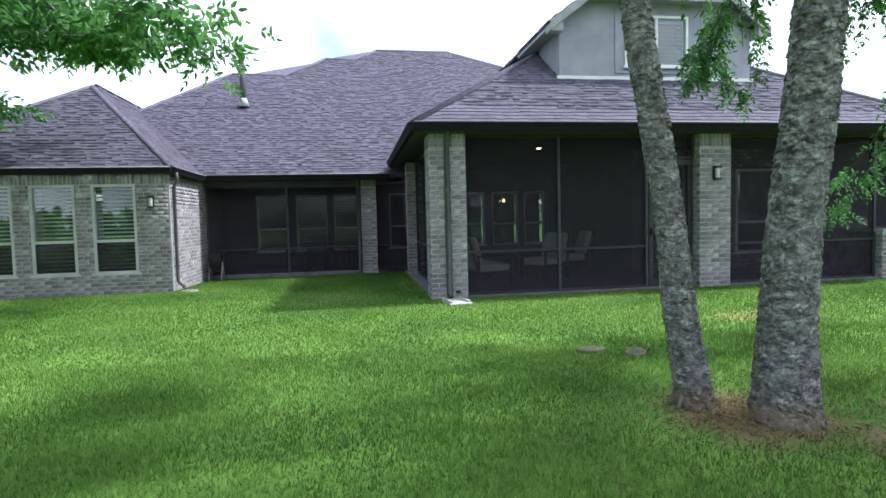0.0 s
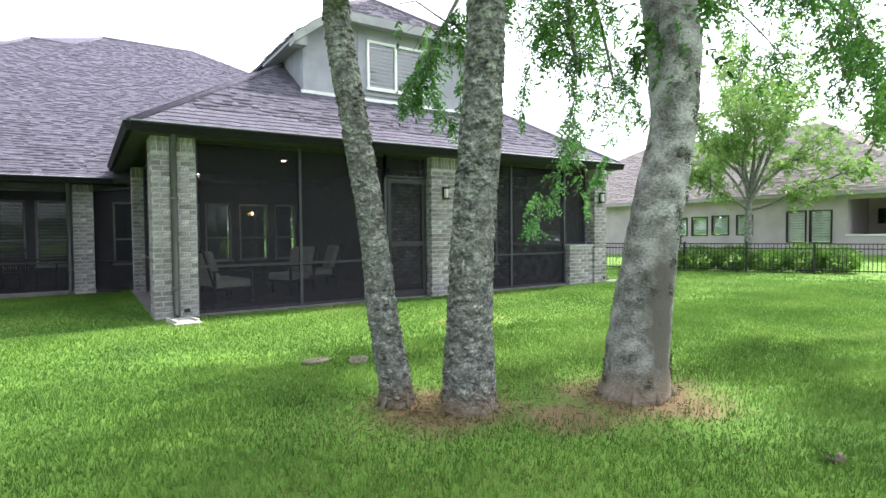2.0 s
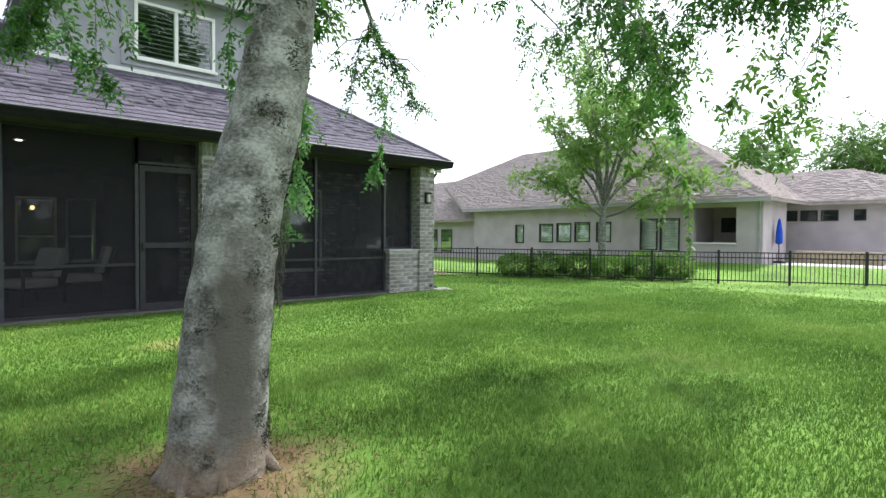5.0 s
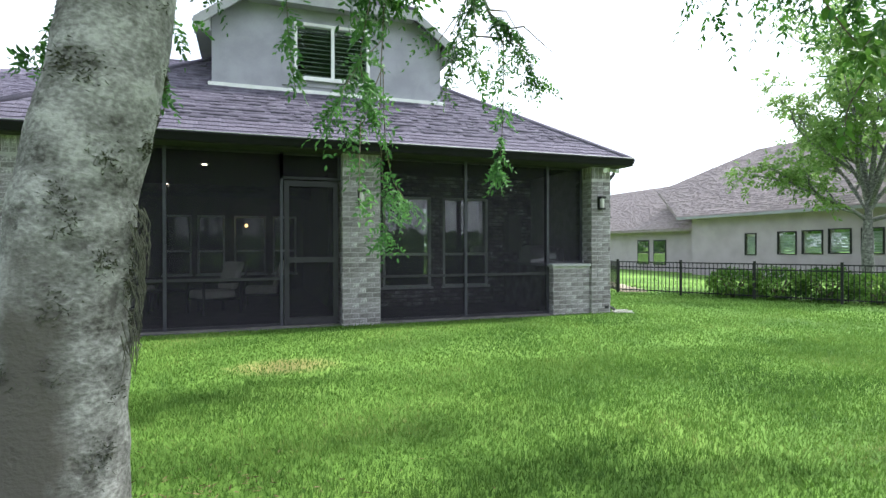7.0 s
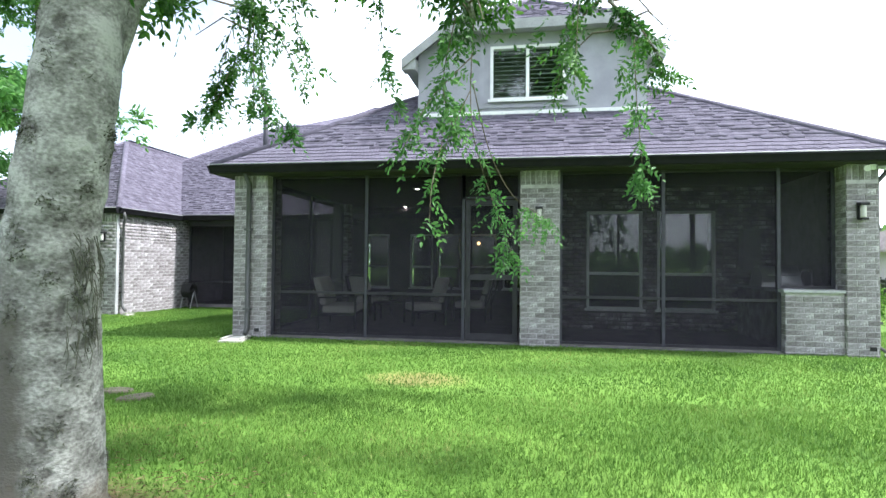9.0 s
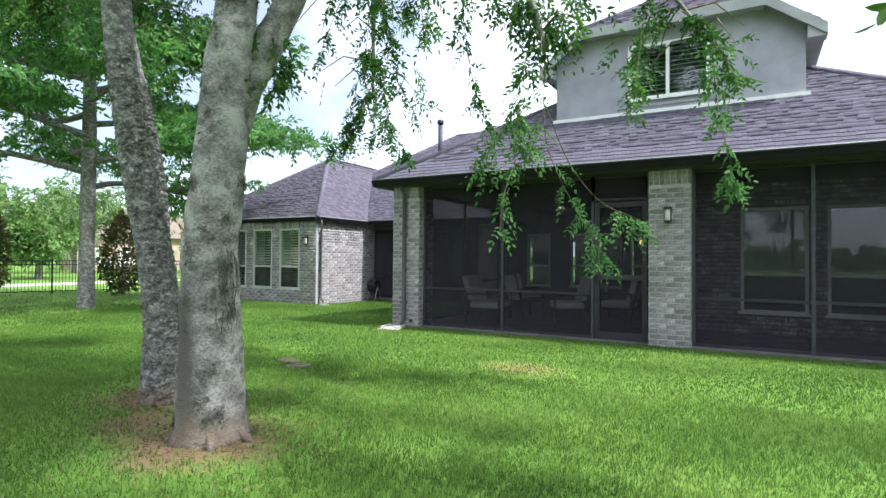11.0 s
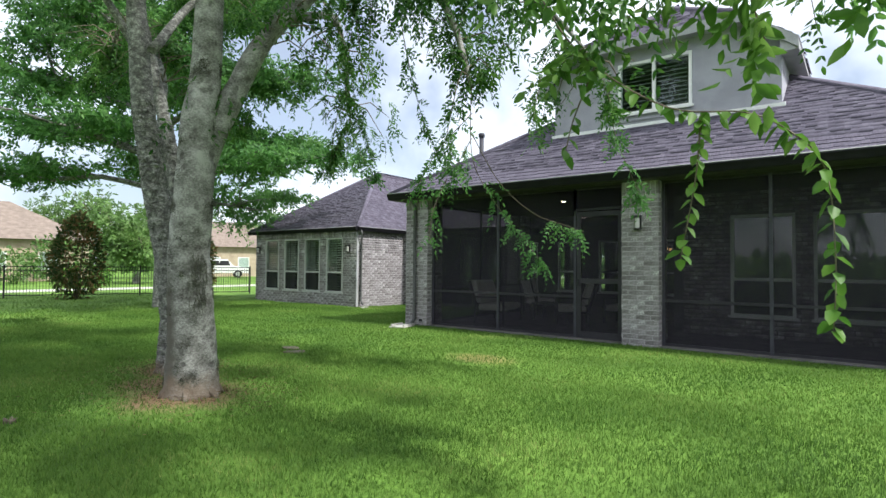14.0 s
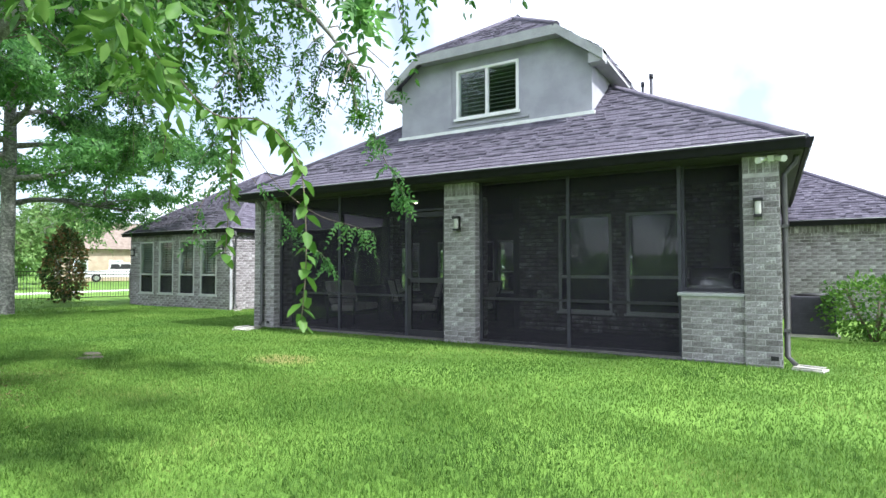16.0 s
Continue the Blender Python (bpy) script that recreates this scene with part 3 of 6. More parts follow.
def window(name, label, x0, x1, y, z0, z1, mid, parent_kind="structure", slats=True, facing=-1, room=True, frame_mat=None, bars=(), drop=1.0, slat_mat=None, half_screen=False, glass=None):
    """A window in a wall that faces -y; mid: height of its meeting rail."""
    fm = frame_mat or WHITE
    ob = thing(name, label, "window", kind=parent_kind)
    f = .055
    boxes("window_frame", fm, ob, (x0, x0 + f, y - .03, y + .09, z0, z1), (x1 - f, x1, y - .03, y + .09, z0, z1), (x0 + f, x1 - f, y - .03, y + .09, z1 - f, z1), (x0 + f, x1 - f, y - .03, y + .09, z0, z0 + f))
    boxes("window_sill", fm, ob, (x0 - .04, x1 + .04, y - .07, y - .032, z0 - .03, z0 + .02))
    if mid:
        boxes("meeting_rail", fm, ob, (x0 + f, x1 - f, y - .015, y + .06, mid - .03, mid + .03))
    for b in bars:
        boxes("mullion", fm, ob, (b - .03, b + .03, y - .02, y + .06, z0 + f, z1 - f))
    cuts = [z0 + f, mid - .03, mid + .03, z1 - f] if mid else [z0 + f, z1 - f]
    for a, b in zip(cuts[::2], cuts[1::2]):
        xs = [x0 + f] + [q for bb in bars for q in (bb - .03, bb + .03)] + [x1 - f]
        for c, d in zip(xs[::2], xs[1::2]):
            pane = boxes("pane", glass or GLASS, ob, (c, d, y + .02, y + .026, a, b))
            pane.visible_shadow = False
    if slats:
        z = z1 - f - .05
        while z > z0 + f + .02 + (1 - drop) * (z1 - z0):
            bm = bmesh.new()
            c = box(bm, x0 + f + .01, x1 - f - .01, y + .085, y + .14, z - .004, z + .004)
            for v in c:
                v.co.z += (v.co.y - y - .11) * .55
            part("slat", bm, slat_mat or BLIND, ob)
            z -= .085
    if half_screen and mid:
        boxes("half_screen", HALFSCREEN, ob, (x0 + f, x1 - f, y + .004, y + .007, z0 + f, mid - .03))
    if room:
        # a dark sheet stands for the unlit room behind the glass
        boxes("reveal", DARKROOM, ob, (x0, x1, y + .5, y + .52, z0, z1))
    return ob


def wall_box(name, label, mat, *bs, kind="structure", category="wall"):
    ob = boxes(name, mat, None, *bs)
    return tagged(ob, label, category, kind=kind)


WY = 3.45
wing_xs = [-11.1] + [q for w in WX for q in (w, w + .88)] + [-5.3]
ob = thing("wall_wing", "grey brick wing wall with a row of four windows", "wall", kind="structure")
for a, b in zip(wing_xs[::2], wing_xs[1::2]):
    boxes("wall_pier", MORTAR, ob, (a, b, WY, WY + .25, -.4, 2.6))
for w in WX:
    boxes("wall_apron", MORTAR, ob, (w, w + .88, WY, WY + .25, -.4, W0))
    boxes("wall_head", MORTAR, ob, (w, w + .88, WY, WY + .25, W1, 2.6))
boxes("wall_side", MORTAR, ob, (-5.55, -5.3, WY + .25, 8.6, -.4, 2.6))
boxes("wall_side", MORTAR, ob, (-11.1, -10.85, WY + .25, 14, -.4, 2.6))
holes = [(w + 11.1, w + .88 + 11.1, W0 - .02, W1) for w in WX]
LATER.append((brick_face, (ob, (-11.1, WY, 0), 0, 5.8, -.05, 2.55, holes, 300, True, 31)))
LATER.append((brick_face, (ob, (-5.3, WY, 0), 90, 3.1, -.15, 2.55, (), 300, False, 32)))
for i, w in enumerate(WX):
    window("window_%d" % (i + 1), "pale-framed sash window with half-open slatted blinds", w, w + .88, WY + .02, W0, W1, 1.1, half_screen=True, frame_mat=PALEFRAME)
# the sunlit edge of the wing corner is put in as a pale strip
boxes("trim", FASCIA, None, (-5.292, -5.272, WY + .0, WY + .09, -.05, 2.5))
tagged(scene.objects["trim"], "pale strip standing for the sunlit corner edge of the brick wing", "trim", kind="structure")

# right rear wing beyond the porch
ob = thing("wall_rear_wing", "grey brick wall behind the air conditioner", "wall", kind="structure")
boxes("core", MORTAR, ob, (10.3, 13.4, 8.5, 8.75, -.3, 2.45))
LATER.append((brick_face, (ob, (10.3, 8.5, 0), 0, 3.1, -.05, 2.45, (), 300, True, 41)))
ob = thing("wall_porch_side", "grey brick side wall of the porch", "wall", kind="structure")
boxes("core", MORTAR, ob, (9.95, 10.27, .5, 8.5, -.3, 2.9))
LATER.append((brick_face, (ob, (10.27, .5, 0), 90, 8.0, -.05, 2.86, (), 0, False, 42)))

# porch: floor, inner walls, ceiling
wall_box("floor", "dark stained concrete porch floor", PATIO, (.02, 9.94, .02, 8.6, -.3, .02), (-5.29, .02, 6.45, 8.6, -.3, .0), category="floor")
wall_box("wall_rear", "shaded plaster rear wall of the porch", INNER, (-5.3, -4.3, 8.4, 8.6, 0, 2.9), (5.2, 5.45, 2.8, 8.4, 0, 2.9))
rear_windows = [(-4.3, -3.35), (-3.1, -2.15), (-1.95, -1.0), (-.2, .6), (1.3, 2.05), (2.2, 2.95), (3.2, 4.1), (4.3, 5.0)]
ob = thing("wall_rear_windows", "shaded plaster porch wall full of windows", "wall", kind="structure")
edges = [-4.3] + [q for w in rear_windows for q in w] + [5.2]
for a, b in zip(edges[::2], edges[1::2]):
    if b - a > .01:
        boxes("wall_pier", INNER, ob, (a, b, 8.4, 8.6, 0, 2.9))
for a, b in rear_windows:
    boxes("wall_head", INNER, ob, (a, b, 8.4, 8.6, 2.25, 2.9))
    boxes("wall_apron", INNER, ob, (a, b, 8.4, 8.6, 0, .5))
for i, (a, b) in enumerate(rear_windows):
    window("window_%d" % (i + 5), "shaded white-framed sash window inside the porch", a, b, 8.42, .5, 2.25, 1.2, slats=i in (1, 2))
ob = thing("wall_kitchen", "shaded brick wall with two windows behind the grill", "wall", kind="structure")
# mortar core in the dark plaster too, the porch shade put into its colour
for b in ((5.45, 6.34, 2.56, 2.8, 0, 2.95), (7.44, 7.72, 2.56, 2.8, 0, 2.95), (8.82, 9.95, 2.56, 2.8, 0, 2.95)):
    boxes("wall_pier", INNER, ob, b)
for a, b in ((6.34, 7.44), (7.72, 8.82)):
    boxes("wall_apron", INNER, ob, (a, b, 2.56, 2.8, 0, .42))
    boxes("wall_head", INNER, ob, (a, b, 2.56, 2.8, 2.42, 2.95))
LATER.append((brick_face, (ob, (5.45, 2.56, 0), 0, 4.5, .02, 2.9, [(.89, 1.99, .42, 2.42), (2.27, 3.37, .42, 2.42)], 0, False, 44)))
window("window_13", "white-framed sash window reflecting sky and trees", 6.34, 7.44, 2.58, .42, 2.42, 1.15, slats=False, half_screen=True, glass=SKYGLASS)
window("window_14", "white-framed sash window with open blinds behind the screen", 7.72, 8.82, 2.58, .42, 2.42, 1.15, slats=False, half_screen=True, glass=SKYGLASS)
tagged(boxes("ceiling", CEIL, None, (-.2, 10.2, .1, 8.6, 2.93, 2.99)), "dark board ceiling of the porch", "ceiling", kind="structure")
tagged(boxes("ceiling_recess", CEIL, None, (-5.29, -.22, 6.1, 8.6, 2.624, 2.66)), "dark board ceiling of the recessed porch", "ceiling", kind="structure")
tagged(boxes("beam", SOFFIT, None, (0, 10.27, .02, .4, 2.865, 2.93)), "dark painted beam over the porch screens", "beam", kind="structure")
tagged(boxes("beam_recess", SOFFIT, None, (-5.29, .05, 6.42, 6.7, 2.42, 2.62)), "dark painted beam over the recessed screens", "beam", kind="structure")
tagged(boxes("porch_kerb", KERB, None, (.64, 5.05, .1, .3, -.1, .03), (5.7, 9.04, .1, .3, -.1, .03)), "weathered concrete edge of the porch floor", "kerb", kind="structure")

# soffits and gutters
EX0, EX1, EY, EZ, K = -.28, 10.58, -.28, 3.0, .655
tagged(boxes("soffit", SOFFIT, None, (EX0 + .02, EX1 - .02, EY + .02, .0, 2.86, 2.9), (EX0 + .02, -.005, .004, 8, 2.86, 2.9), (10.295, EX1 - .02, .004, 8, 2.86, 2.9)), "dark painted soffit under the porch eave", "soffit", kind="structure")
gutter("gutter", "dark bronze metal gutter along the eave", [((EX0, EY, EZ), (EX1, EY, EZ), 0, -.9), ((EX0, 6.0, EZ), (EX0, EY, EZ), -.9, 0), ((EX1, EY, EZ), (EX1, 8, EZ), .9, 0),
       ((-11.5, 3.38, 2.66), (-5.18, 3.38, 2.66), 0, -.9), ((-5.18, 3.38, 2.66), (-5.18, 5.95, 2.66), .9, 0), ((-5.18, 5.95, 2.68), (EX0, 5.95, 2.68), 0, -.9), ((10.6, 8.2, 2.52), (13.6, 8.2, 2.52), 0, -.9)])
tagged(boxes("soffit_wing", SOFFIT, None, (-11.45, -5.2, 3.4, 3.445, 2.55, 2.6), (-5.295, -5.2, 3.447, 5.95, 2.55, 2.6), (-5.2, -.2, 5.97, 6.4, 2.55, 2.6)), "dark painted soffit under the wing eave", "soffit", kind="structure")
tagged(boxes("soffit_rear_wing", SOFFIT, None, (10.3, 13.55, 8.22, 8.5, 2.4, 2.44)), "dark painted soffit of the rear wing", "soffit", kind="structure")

# roofs
ax, hh = (EX0 + EX1) / 2, (EX1 - EX0) / 2
A, Z = (ax, EY + hh, EZ + hh * K), (ax, 13.5, EZ + hh * K)
roof("roof_porch", "grey-brown asphalt shingle hip roof over the porch", [[(EX0, EY, EZ), (EX1, EY, EZ), A], [(EX0, 13.5, EZ), (EX0, EY, EZ), A, Z], [(EX1, EY, EZ), (EX1, 13.5, EZ), Z, A]], SHINGLE, first=300,
     ridges=[((EX0, EY, EZ), A), ((EX1, EY, EZ), A), (A, Z)])
MY, MZ, MK = 5.93, 2.68, .577
crest = [(x, y, MZ + (y - MY) * MK) for x, y in ((3.55, 17.95), (-.05, 17.95), (-.9, 16.4), (-2.4, 16.4), (-3.75, 14.1), (-6.0, 14.1))]
roof("roof_main", "large grey-brown asphalt shingle main roof", [[(-10.6, MY, MZ), (9.2, MY, MZ), (9.2, 12.3, MZ + (12.3 - MY) * MK)] + crest, [(-10.6, 28, MZ), (-10.6, MY, MZ), crest[-1]], [(9.2, 12.3, MZ + (12.3 - MY) * MK), (9.2, 28, MZ + 3.6), crest[0]],
     [(14.5, 28, MZ), (-10.6, 28, MZ)] + crest[::-1]], SHINGLE, course=.16, ridges=list(zip(crest, crest[1:])) + [(crest[-1], (-10.6, MY, MZ))])
wa, wb = (-8.4, 7.5, 5.32), (-8.4, 13, 5.32)
roof("roof_wing", "grey-brown asphalt shingle hip roof over the wing", [[(-11.5, 3.38, 2.66), (-5.18, 3.38, 2.66), wa], [(-5.18, 3.38, 2.66), (-5.18, 13, 2.66), wb, wa], [(-11.5, 13, 2.66), (-11.5, 3.38, 2.66), wa, wb]], SHINGLE,
     ridges=[((-11.5, 3.38, 2.66), wa), ((-5.18, 3.38, 2.66), wa), (wa, wb)])
roof("roof_rear_wing", "grey-brown asphalt shingle roof over the rear wing", [[(9.4, 8.2, 2.52), (13.6, 8.2, 2.52), (10.0, 11.8, 4.8), (9.4, 11.8, 4.8)], [(13.6, 8.2, 2.52), (13.6, 16, 2.52), (10.0, 11.8, 4.8)]], SHINGLE, ridges=[((13.6, 8.2, 2.52), (10.0, 11.8, 4.8))])

# dormer
DY = 1.62
ob = thing("wall_dormer", "smooth grey stucco dormer wall with white trim", "wall", kind="structure")
DX0, DX1 = 2.98, 7.34


def dormer_front():
    bm = bmesh.new()
    loops = []
    for y in (DY, DY + .2):
        outer = [bm.verts.new(p) for p in ((DX0, y, 4.05), (DX1, y, 4.05), (DX1, y, 5.5), (6.74, y, 5.94), (3.58, y, 5.94), (DX0, y, 5.5))]
        a, b, c, d = [bm.verts.new(p) for p in ((4.42, y, 4.5), (5.86, y, 4.5), (5.86, y, 5.57), (4.42, y, 5.57))]
        bm.faces.new((outer[0], outer[1], b, a))
        bm.faces.new((outer[1], outer[2], outer[3], c, b))
        bm.faces.new((outer[3], outer[4], d, c))
        bm.faces.new((outer[4], outer[5], outer[0], a, d))
        loops.append((outer, [a, b, c, d]))
    for front, back in zip(*loops):
        for i in range(len(front)):
            j = (i + 1) % len(front)
            bm.faces.new((front[i], front[j], back[j], back[i]))
    bmesh.ops.recalc_face_normals(bm, faces=list(bm.faces))
    return bm


part("wall_front", dormer_front(), STUCCO, ob)
boxes("wall_cheek", STUCCO, ob, (DX0, DX0 + .15, DY + .2, 5, 4.0, 5.5))
boxes("wall_cheek", STUCCO, ob, (DX1 - .15, DX1, DY + .2, 5, 4.0, 5.5))
boxes("flashing", WHITE, ob, (DX0 - .06, DX1 + .06, DY - .05, DY - .003, 4.22, 4.29), label="white flashing board")
boxes("ledge", STUCCO, ob, (4.2, 6.08, DY - .03, DY - .003, 4.36, 4.41))
boxes("jamb_band", STUCCO, ob, (4.2, 4.3, DY - .02, DY - .003, 4.41, 5.7))
window("window_15", "white-framed sliding dormer window with dark plantation shutters", 4.42, 5.86, DY + .0, 4.5, 5.57, 0, bars=(5.14,), slats=True, slat_mat=SHUTTER)
L0, L1, R0, R1, FY = (2.7, 5.33), (3.58, 5.99), (6.74, 5.99), (7.62, 5.33), 1.36
mid = 5.16
apex = (mid, 3.0, 7.1)
top_z = 7.1


roof("roof_dormer", "grey-brown shingle dormer roof with a clipped gable", [
    [(L1[0], FY, L1[1]), (R0[0], FY, R0[1]), apex],
    [(L0[0], 6, L0[1]), (L0[0], FY, L0[1]), (L1[0], FY, L1[1]), apex, (mid, 6, top_z)],
    [(R1[0], FY, R1[1]), (R1[0], 6, R1[1]), (mid, 6, top_z), apex, (R0[0], FY, R0[1])]], SHINGLE, deck=.06, ridges=[((L1[0], FY, L1[1]), apex), ((R0[0], FY, R0[1]), apex), (apex, (mid, 6, top_z))])
ob = thing("fascia", "pale grey painted fascia boards of the dormer gable", "fascia", kind="structure")


def board(p, q, h=.19, th=.04, drop=.0):
    bm = bmesh.new()
    vs = []
    for s in (p, q):
        for dy in (-th, 0):
            for dz in (-h, 0):
                vs.append(bm.verts.new((s[0], FY + dy, s[1] + dz - .01)))
    for f in ((0, 1, 3, 2), (4, 6, 7, 5), (0, 4, 5, 1), (2, 3, 7, 6), (1, 5, 7, 3), (0, 2, 6, 4)):
        bm.faces.new([vs[k] for k in f])
    bmesh.ops.recalc_face_normals(bm, faces=list(bm.faces))
    return bm


for p, q in ((L0, L1), (L1, R0), (R0, R1)):
    part("board", board(p, q), FASCIA, ob)
for x0, x1 in ((2.7, 2.975), (7.345, 7.62)):
    boxes("eave_return", FASCIA, ob, (x0, x1, FY - .002, DY - .004, 5.12, 5.34))
    boxes("eave_soffit", FASCIA, ob, (x0, x1, DY + .01, 3.6, 5.2, 5.26))
boxes("gable_soffit", FASCIA, ob, (3.6, 6.72, FY + .002, DY - .004, 5.82, 5.85))

# roof pipes
for x, y, z0, z1, r, lab in ((-4.95, 10.6, 5.4, 7.25, .1, "tall dark metal flue pipe on the roof"), (6.2, 12.5, 5.9, 8.2, .05, "short dark vent pipe on the roof"), (6.5, 12.5, 5.9, 8.45, .06, "dark vent pipe behind the ridge"), (10.2, 9.0, 3.2, 4.7, .04, "thin dark vent pipe"), (-8.0, 12.5, 5.2, 6.0, .03, "thin grey vent pipe on the wing roof")):
    ob = thing("flue_pipe", lab, "vent pipe", "roof vent pipes")
    bm = bmesh.new()
    lathe(bm, [(r, z0 - .3), (r, z1 - .15)], x, y)
    part("pipe", bm, FRAMEGREY, ob)
    bm = bmesh.new()
    lathe(bm, [(r * 1.4, z1 - .18), (r * 1.4, z1 - .03), (r * .9, z1)], x, y)
    part("cap", bm, FRAMEGREY, ob)
    bm = bmesh.new()
    lathe(bm, [(r * 2.2, z0 + .0), (r * 1.3, z0 + .25), (r * 1.05, z0 + .3)], x, y)
    part("flashing_collar", bm, FASCIA, ob)

# downspouts
downspout("dark downspout against the corner pillar", [(.3, -.22, 2.88), (.3, -.05, 2.7), (.3, -.05, .16), (.3, -.12, .06)])
downspout("grey downspout beside the end pillar", [(10.5, .12, 2.9), (10.48, .12, 2.76), (10.35, .12, 2.6), (10.35, .12, .15), (10.44, .02, .06)], .036, SPOUT)
downspout("dark downspout at the wing corner", [(-5.12, 3.5, 2.56), (-5.12, 3.56, 2.4), (-5.22, 3.62, 2.25), (-5.22, 3.62, .15), (-5.08, 3.58, .02)], .04)
downspout("dark downspout beside the recessed pillar", [(-1.18, 6.0, 2.55), (-1.18, 6.3, 2.35), (-1.18, 6.36, .0), (-1.2, 6.26, -.05)], .045)


# ---- screens ----
def screen_bay(label, xs, y, z0, z1, rail):
    """Screen panels between uprights at xs, along x."""
    ob = thing("porch_screen", label, "insect screen", "porch screens")
    for x in xs:
        boxes("post", FRAMEGREY, ob, (x - .025, x + .025, y - .03, y + .03, z0, z1))
    for a, b in zip(xs, xs[1:]):
        for z in [z0 + .025, z1 - .025] + ([rail] if rail else []):
            boxes("rail", BRONZE, ob, (a + .025, b - .025, y - .02, y + .02, z - .022, z + .022))
        s = boxes("screen_panel", SCREEN, ob, (a + .02, b - .02, y - .002, y + .002, z0 + .04, z1 - .04))
    return ob


SY = .2
screen_bay("dark insect screen in a bronze frame across the porch", [.655, 2.39, 4.1], SY, .03, 2.865, .8)
screen_bay("dark insect screen between brick pillar and low wall", [5.715, 7.32, 9.015], SY, .03, 2.865, .8)
screen_bay("dark insect screen above the low brick wall", [9.05, 9.83], SY + .1, .99, 2.865, 0)
screen_bay("dark insect screen above the screen door", [4.1, 5.035], SY, 2.42, 2.865, 0)
ob = thing("screen_door", "closed dark-framed screen door with a middle rail", "door")
boxes("stile", BRONZE, ob, (4.14, 4.22, SY - .035, SY + .02, .04, 2.4))
boxes("stile", BRONZE, ob, (4.93, 5.01, SY - .035, SY + .02, .04, 2.4))
for z0, z1 in ((.04, .16), (1.06, 1.15), (2.31, 2.4)):
    boxes("door_rail", BRONZE, ob, (4.22, 4.93, SY - .035, SY + .02, z0, z1))
boxes("door_screen", SCREEN, ob, (4.2, 4.95, SY - .006, SY - .002, .14, 2.33))
boxes("handle", BLACK, ob, (4.17, 4.19, SY - .08, SY - .037, 1.0, 1.14), bevel=.004)
screen_bay("dark insect screen across the recessed porch", [-5.27, -3.15, -1.13], 6.52, -.1, 2.42, .68)
# side screen and angled screen, built along x and turned
ob = screen_bay("dark insect screen on the porch side", [0, 2.1, 4.15], 0, 0, 2.83, .8)
ob.matrix_basis = pose(.3, .58, .03, 0, 0, 90)
ob = screen_bay("dark insect screen across the angled porch corner", [0, 1.75], 0, 0, 2.5, .75)
ob.matrix_basis = pose(-.68, 6.52, -.05, 0, 0, -55)

# ---- porch things ----
def lantern(x, y, z, label):
    ob = thing("wall_lantern", label, "wall lamp", "wall lanterns")
    boxes("back_plate", BLACK, ob, (x - .05, x + .05, y - .02, y, z - .12, z + .13), bevel=.004)
    boxes("hood", BLACK, ob, (x - .06, x + .06, y - .13, y - .021, z + .08, z + .12), bevel=.004)
    bm = bmesh.new()
    lathe(bm, [(.035, z - .1), (.04, z - .08), (.04, z + .07), (.035, z + .08)], x, y - .075, 10)
    part("glass", bm, LAMPGLASS, ob)
    boxes("base", BLACK, ob, (x - .05, x + .05, y - .125, y - .021, z - .135, z - .102), bevel=.004)


lantern(5.36, -.012, 2.14, "black metal wall lantern with frosted glass on the brick pillar")
lantern(10.04, -.042, 2.16, "black metal wall lantern with frosted glass on the end pillar")
lantern(-5.63, WY - .012, 1.93, "black metal wall lantern with frosted glass on the wing wall")
lantern(-10.85, WY - .012, 1.93, "black metal wall lantern beside the far window")

# the light at (3.9, 6.6) is added; no fixture is known there
for x, y in ((2.8, 2.45), (1.65, 6.2), (3.9, 6.6)):
    ob = thing("recessed_light", "small round recessed ceiling light, lit", "ceiling light", "recessed lights")
    bm = bmesh.new()
    lathe(bm, [(.085, 2.915), (.085, 2.928)], x, y, 16)
    part("trim_ring", bm, WHITE, ob)
    bm = bmesh.new()
    lathe(bm, [(.045, 2.905), (.045, 2.914)], x, y, 16)
    part("bulb", bm, LAMPGLOW, ob)


def lounge_seat(label, x, y, turn, wide, name="armchair", cat="chair"):
    ob = thing(name, label, cat, "porch seating")
    w = wide / 2
    for sx in (-w, w):
        for sy in (-.36, .36):
            boxes("leg", BRONZE, ob, (sx - .02, sx + .02, sy - .02, sy + .02, 0, .6 if sy < 0 else .62))
        boxes("armrest", BRONZE, ob, (sx - .035, sx + .035, -.4, .4, .6, .63), bevel=.006)
        boxes("side_rail", BRONZE, ob, (sx - .015, sx + .015, -.34, .34, .26, .3))
    boxes("seat_frame", BRONZE, ob, (-w, w, -.36, .36, .26, .3))
    n = 2 if wide > 1 else 1
    for i in range(n):
        a, b = -w + .04 + i * (2 * w - .08) / n, -w + .04 + (i + 1) * (2 * w - .08) / n
        boxes("seat_cushion", CUSHION, ob, (a + .005, b - .005, -.36, .3, .302, .45), bevel=.04)
        bm = bmesh.new()
        box(bm, a + .005, b - .005, .2, .34, .46, 1.0)
        bevelled(bm, .045)
        for v in bm.verts:
            v.co.y += (v.co.z - .46) * .3
        part("back_cushion", bm, CUSHION, ob)
    bm = bmesh.new()
    for sx in (-w + .02, w - .02):
        tube(bm, [(sx, .36, .3), (sx, .55, .98)], (.02, .02), 6)
    tube(bm, [(-w + .02, .55, .98), (w - .02, .55, .98)], (.02, .02), 6)
    part("back_frame", bm, BRONZE, ob)
    ob.matrix_basis = pose(x, y, .022, 0, 0, turn)
    return ob


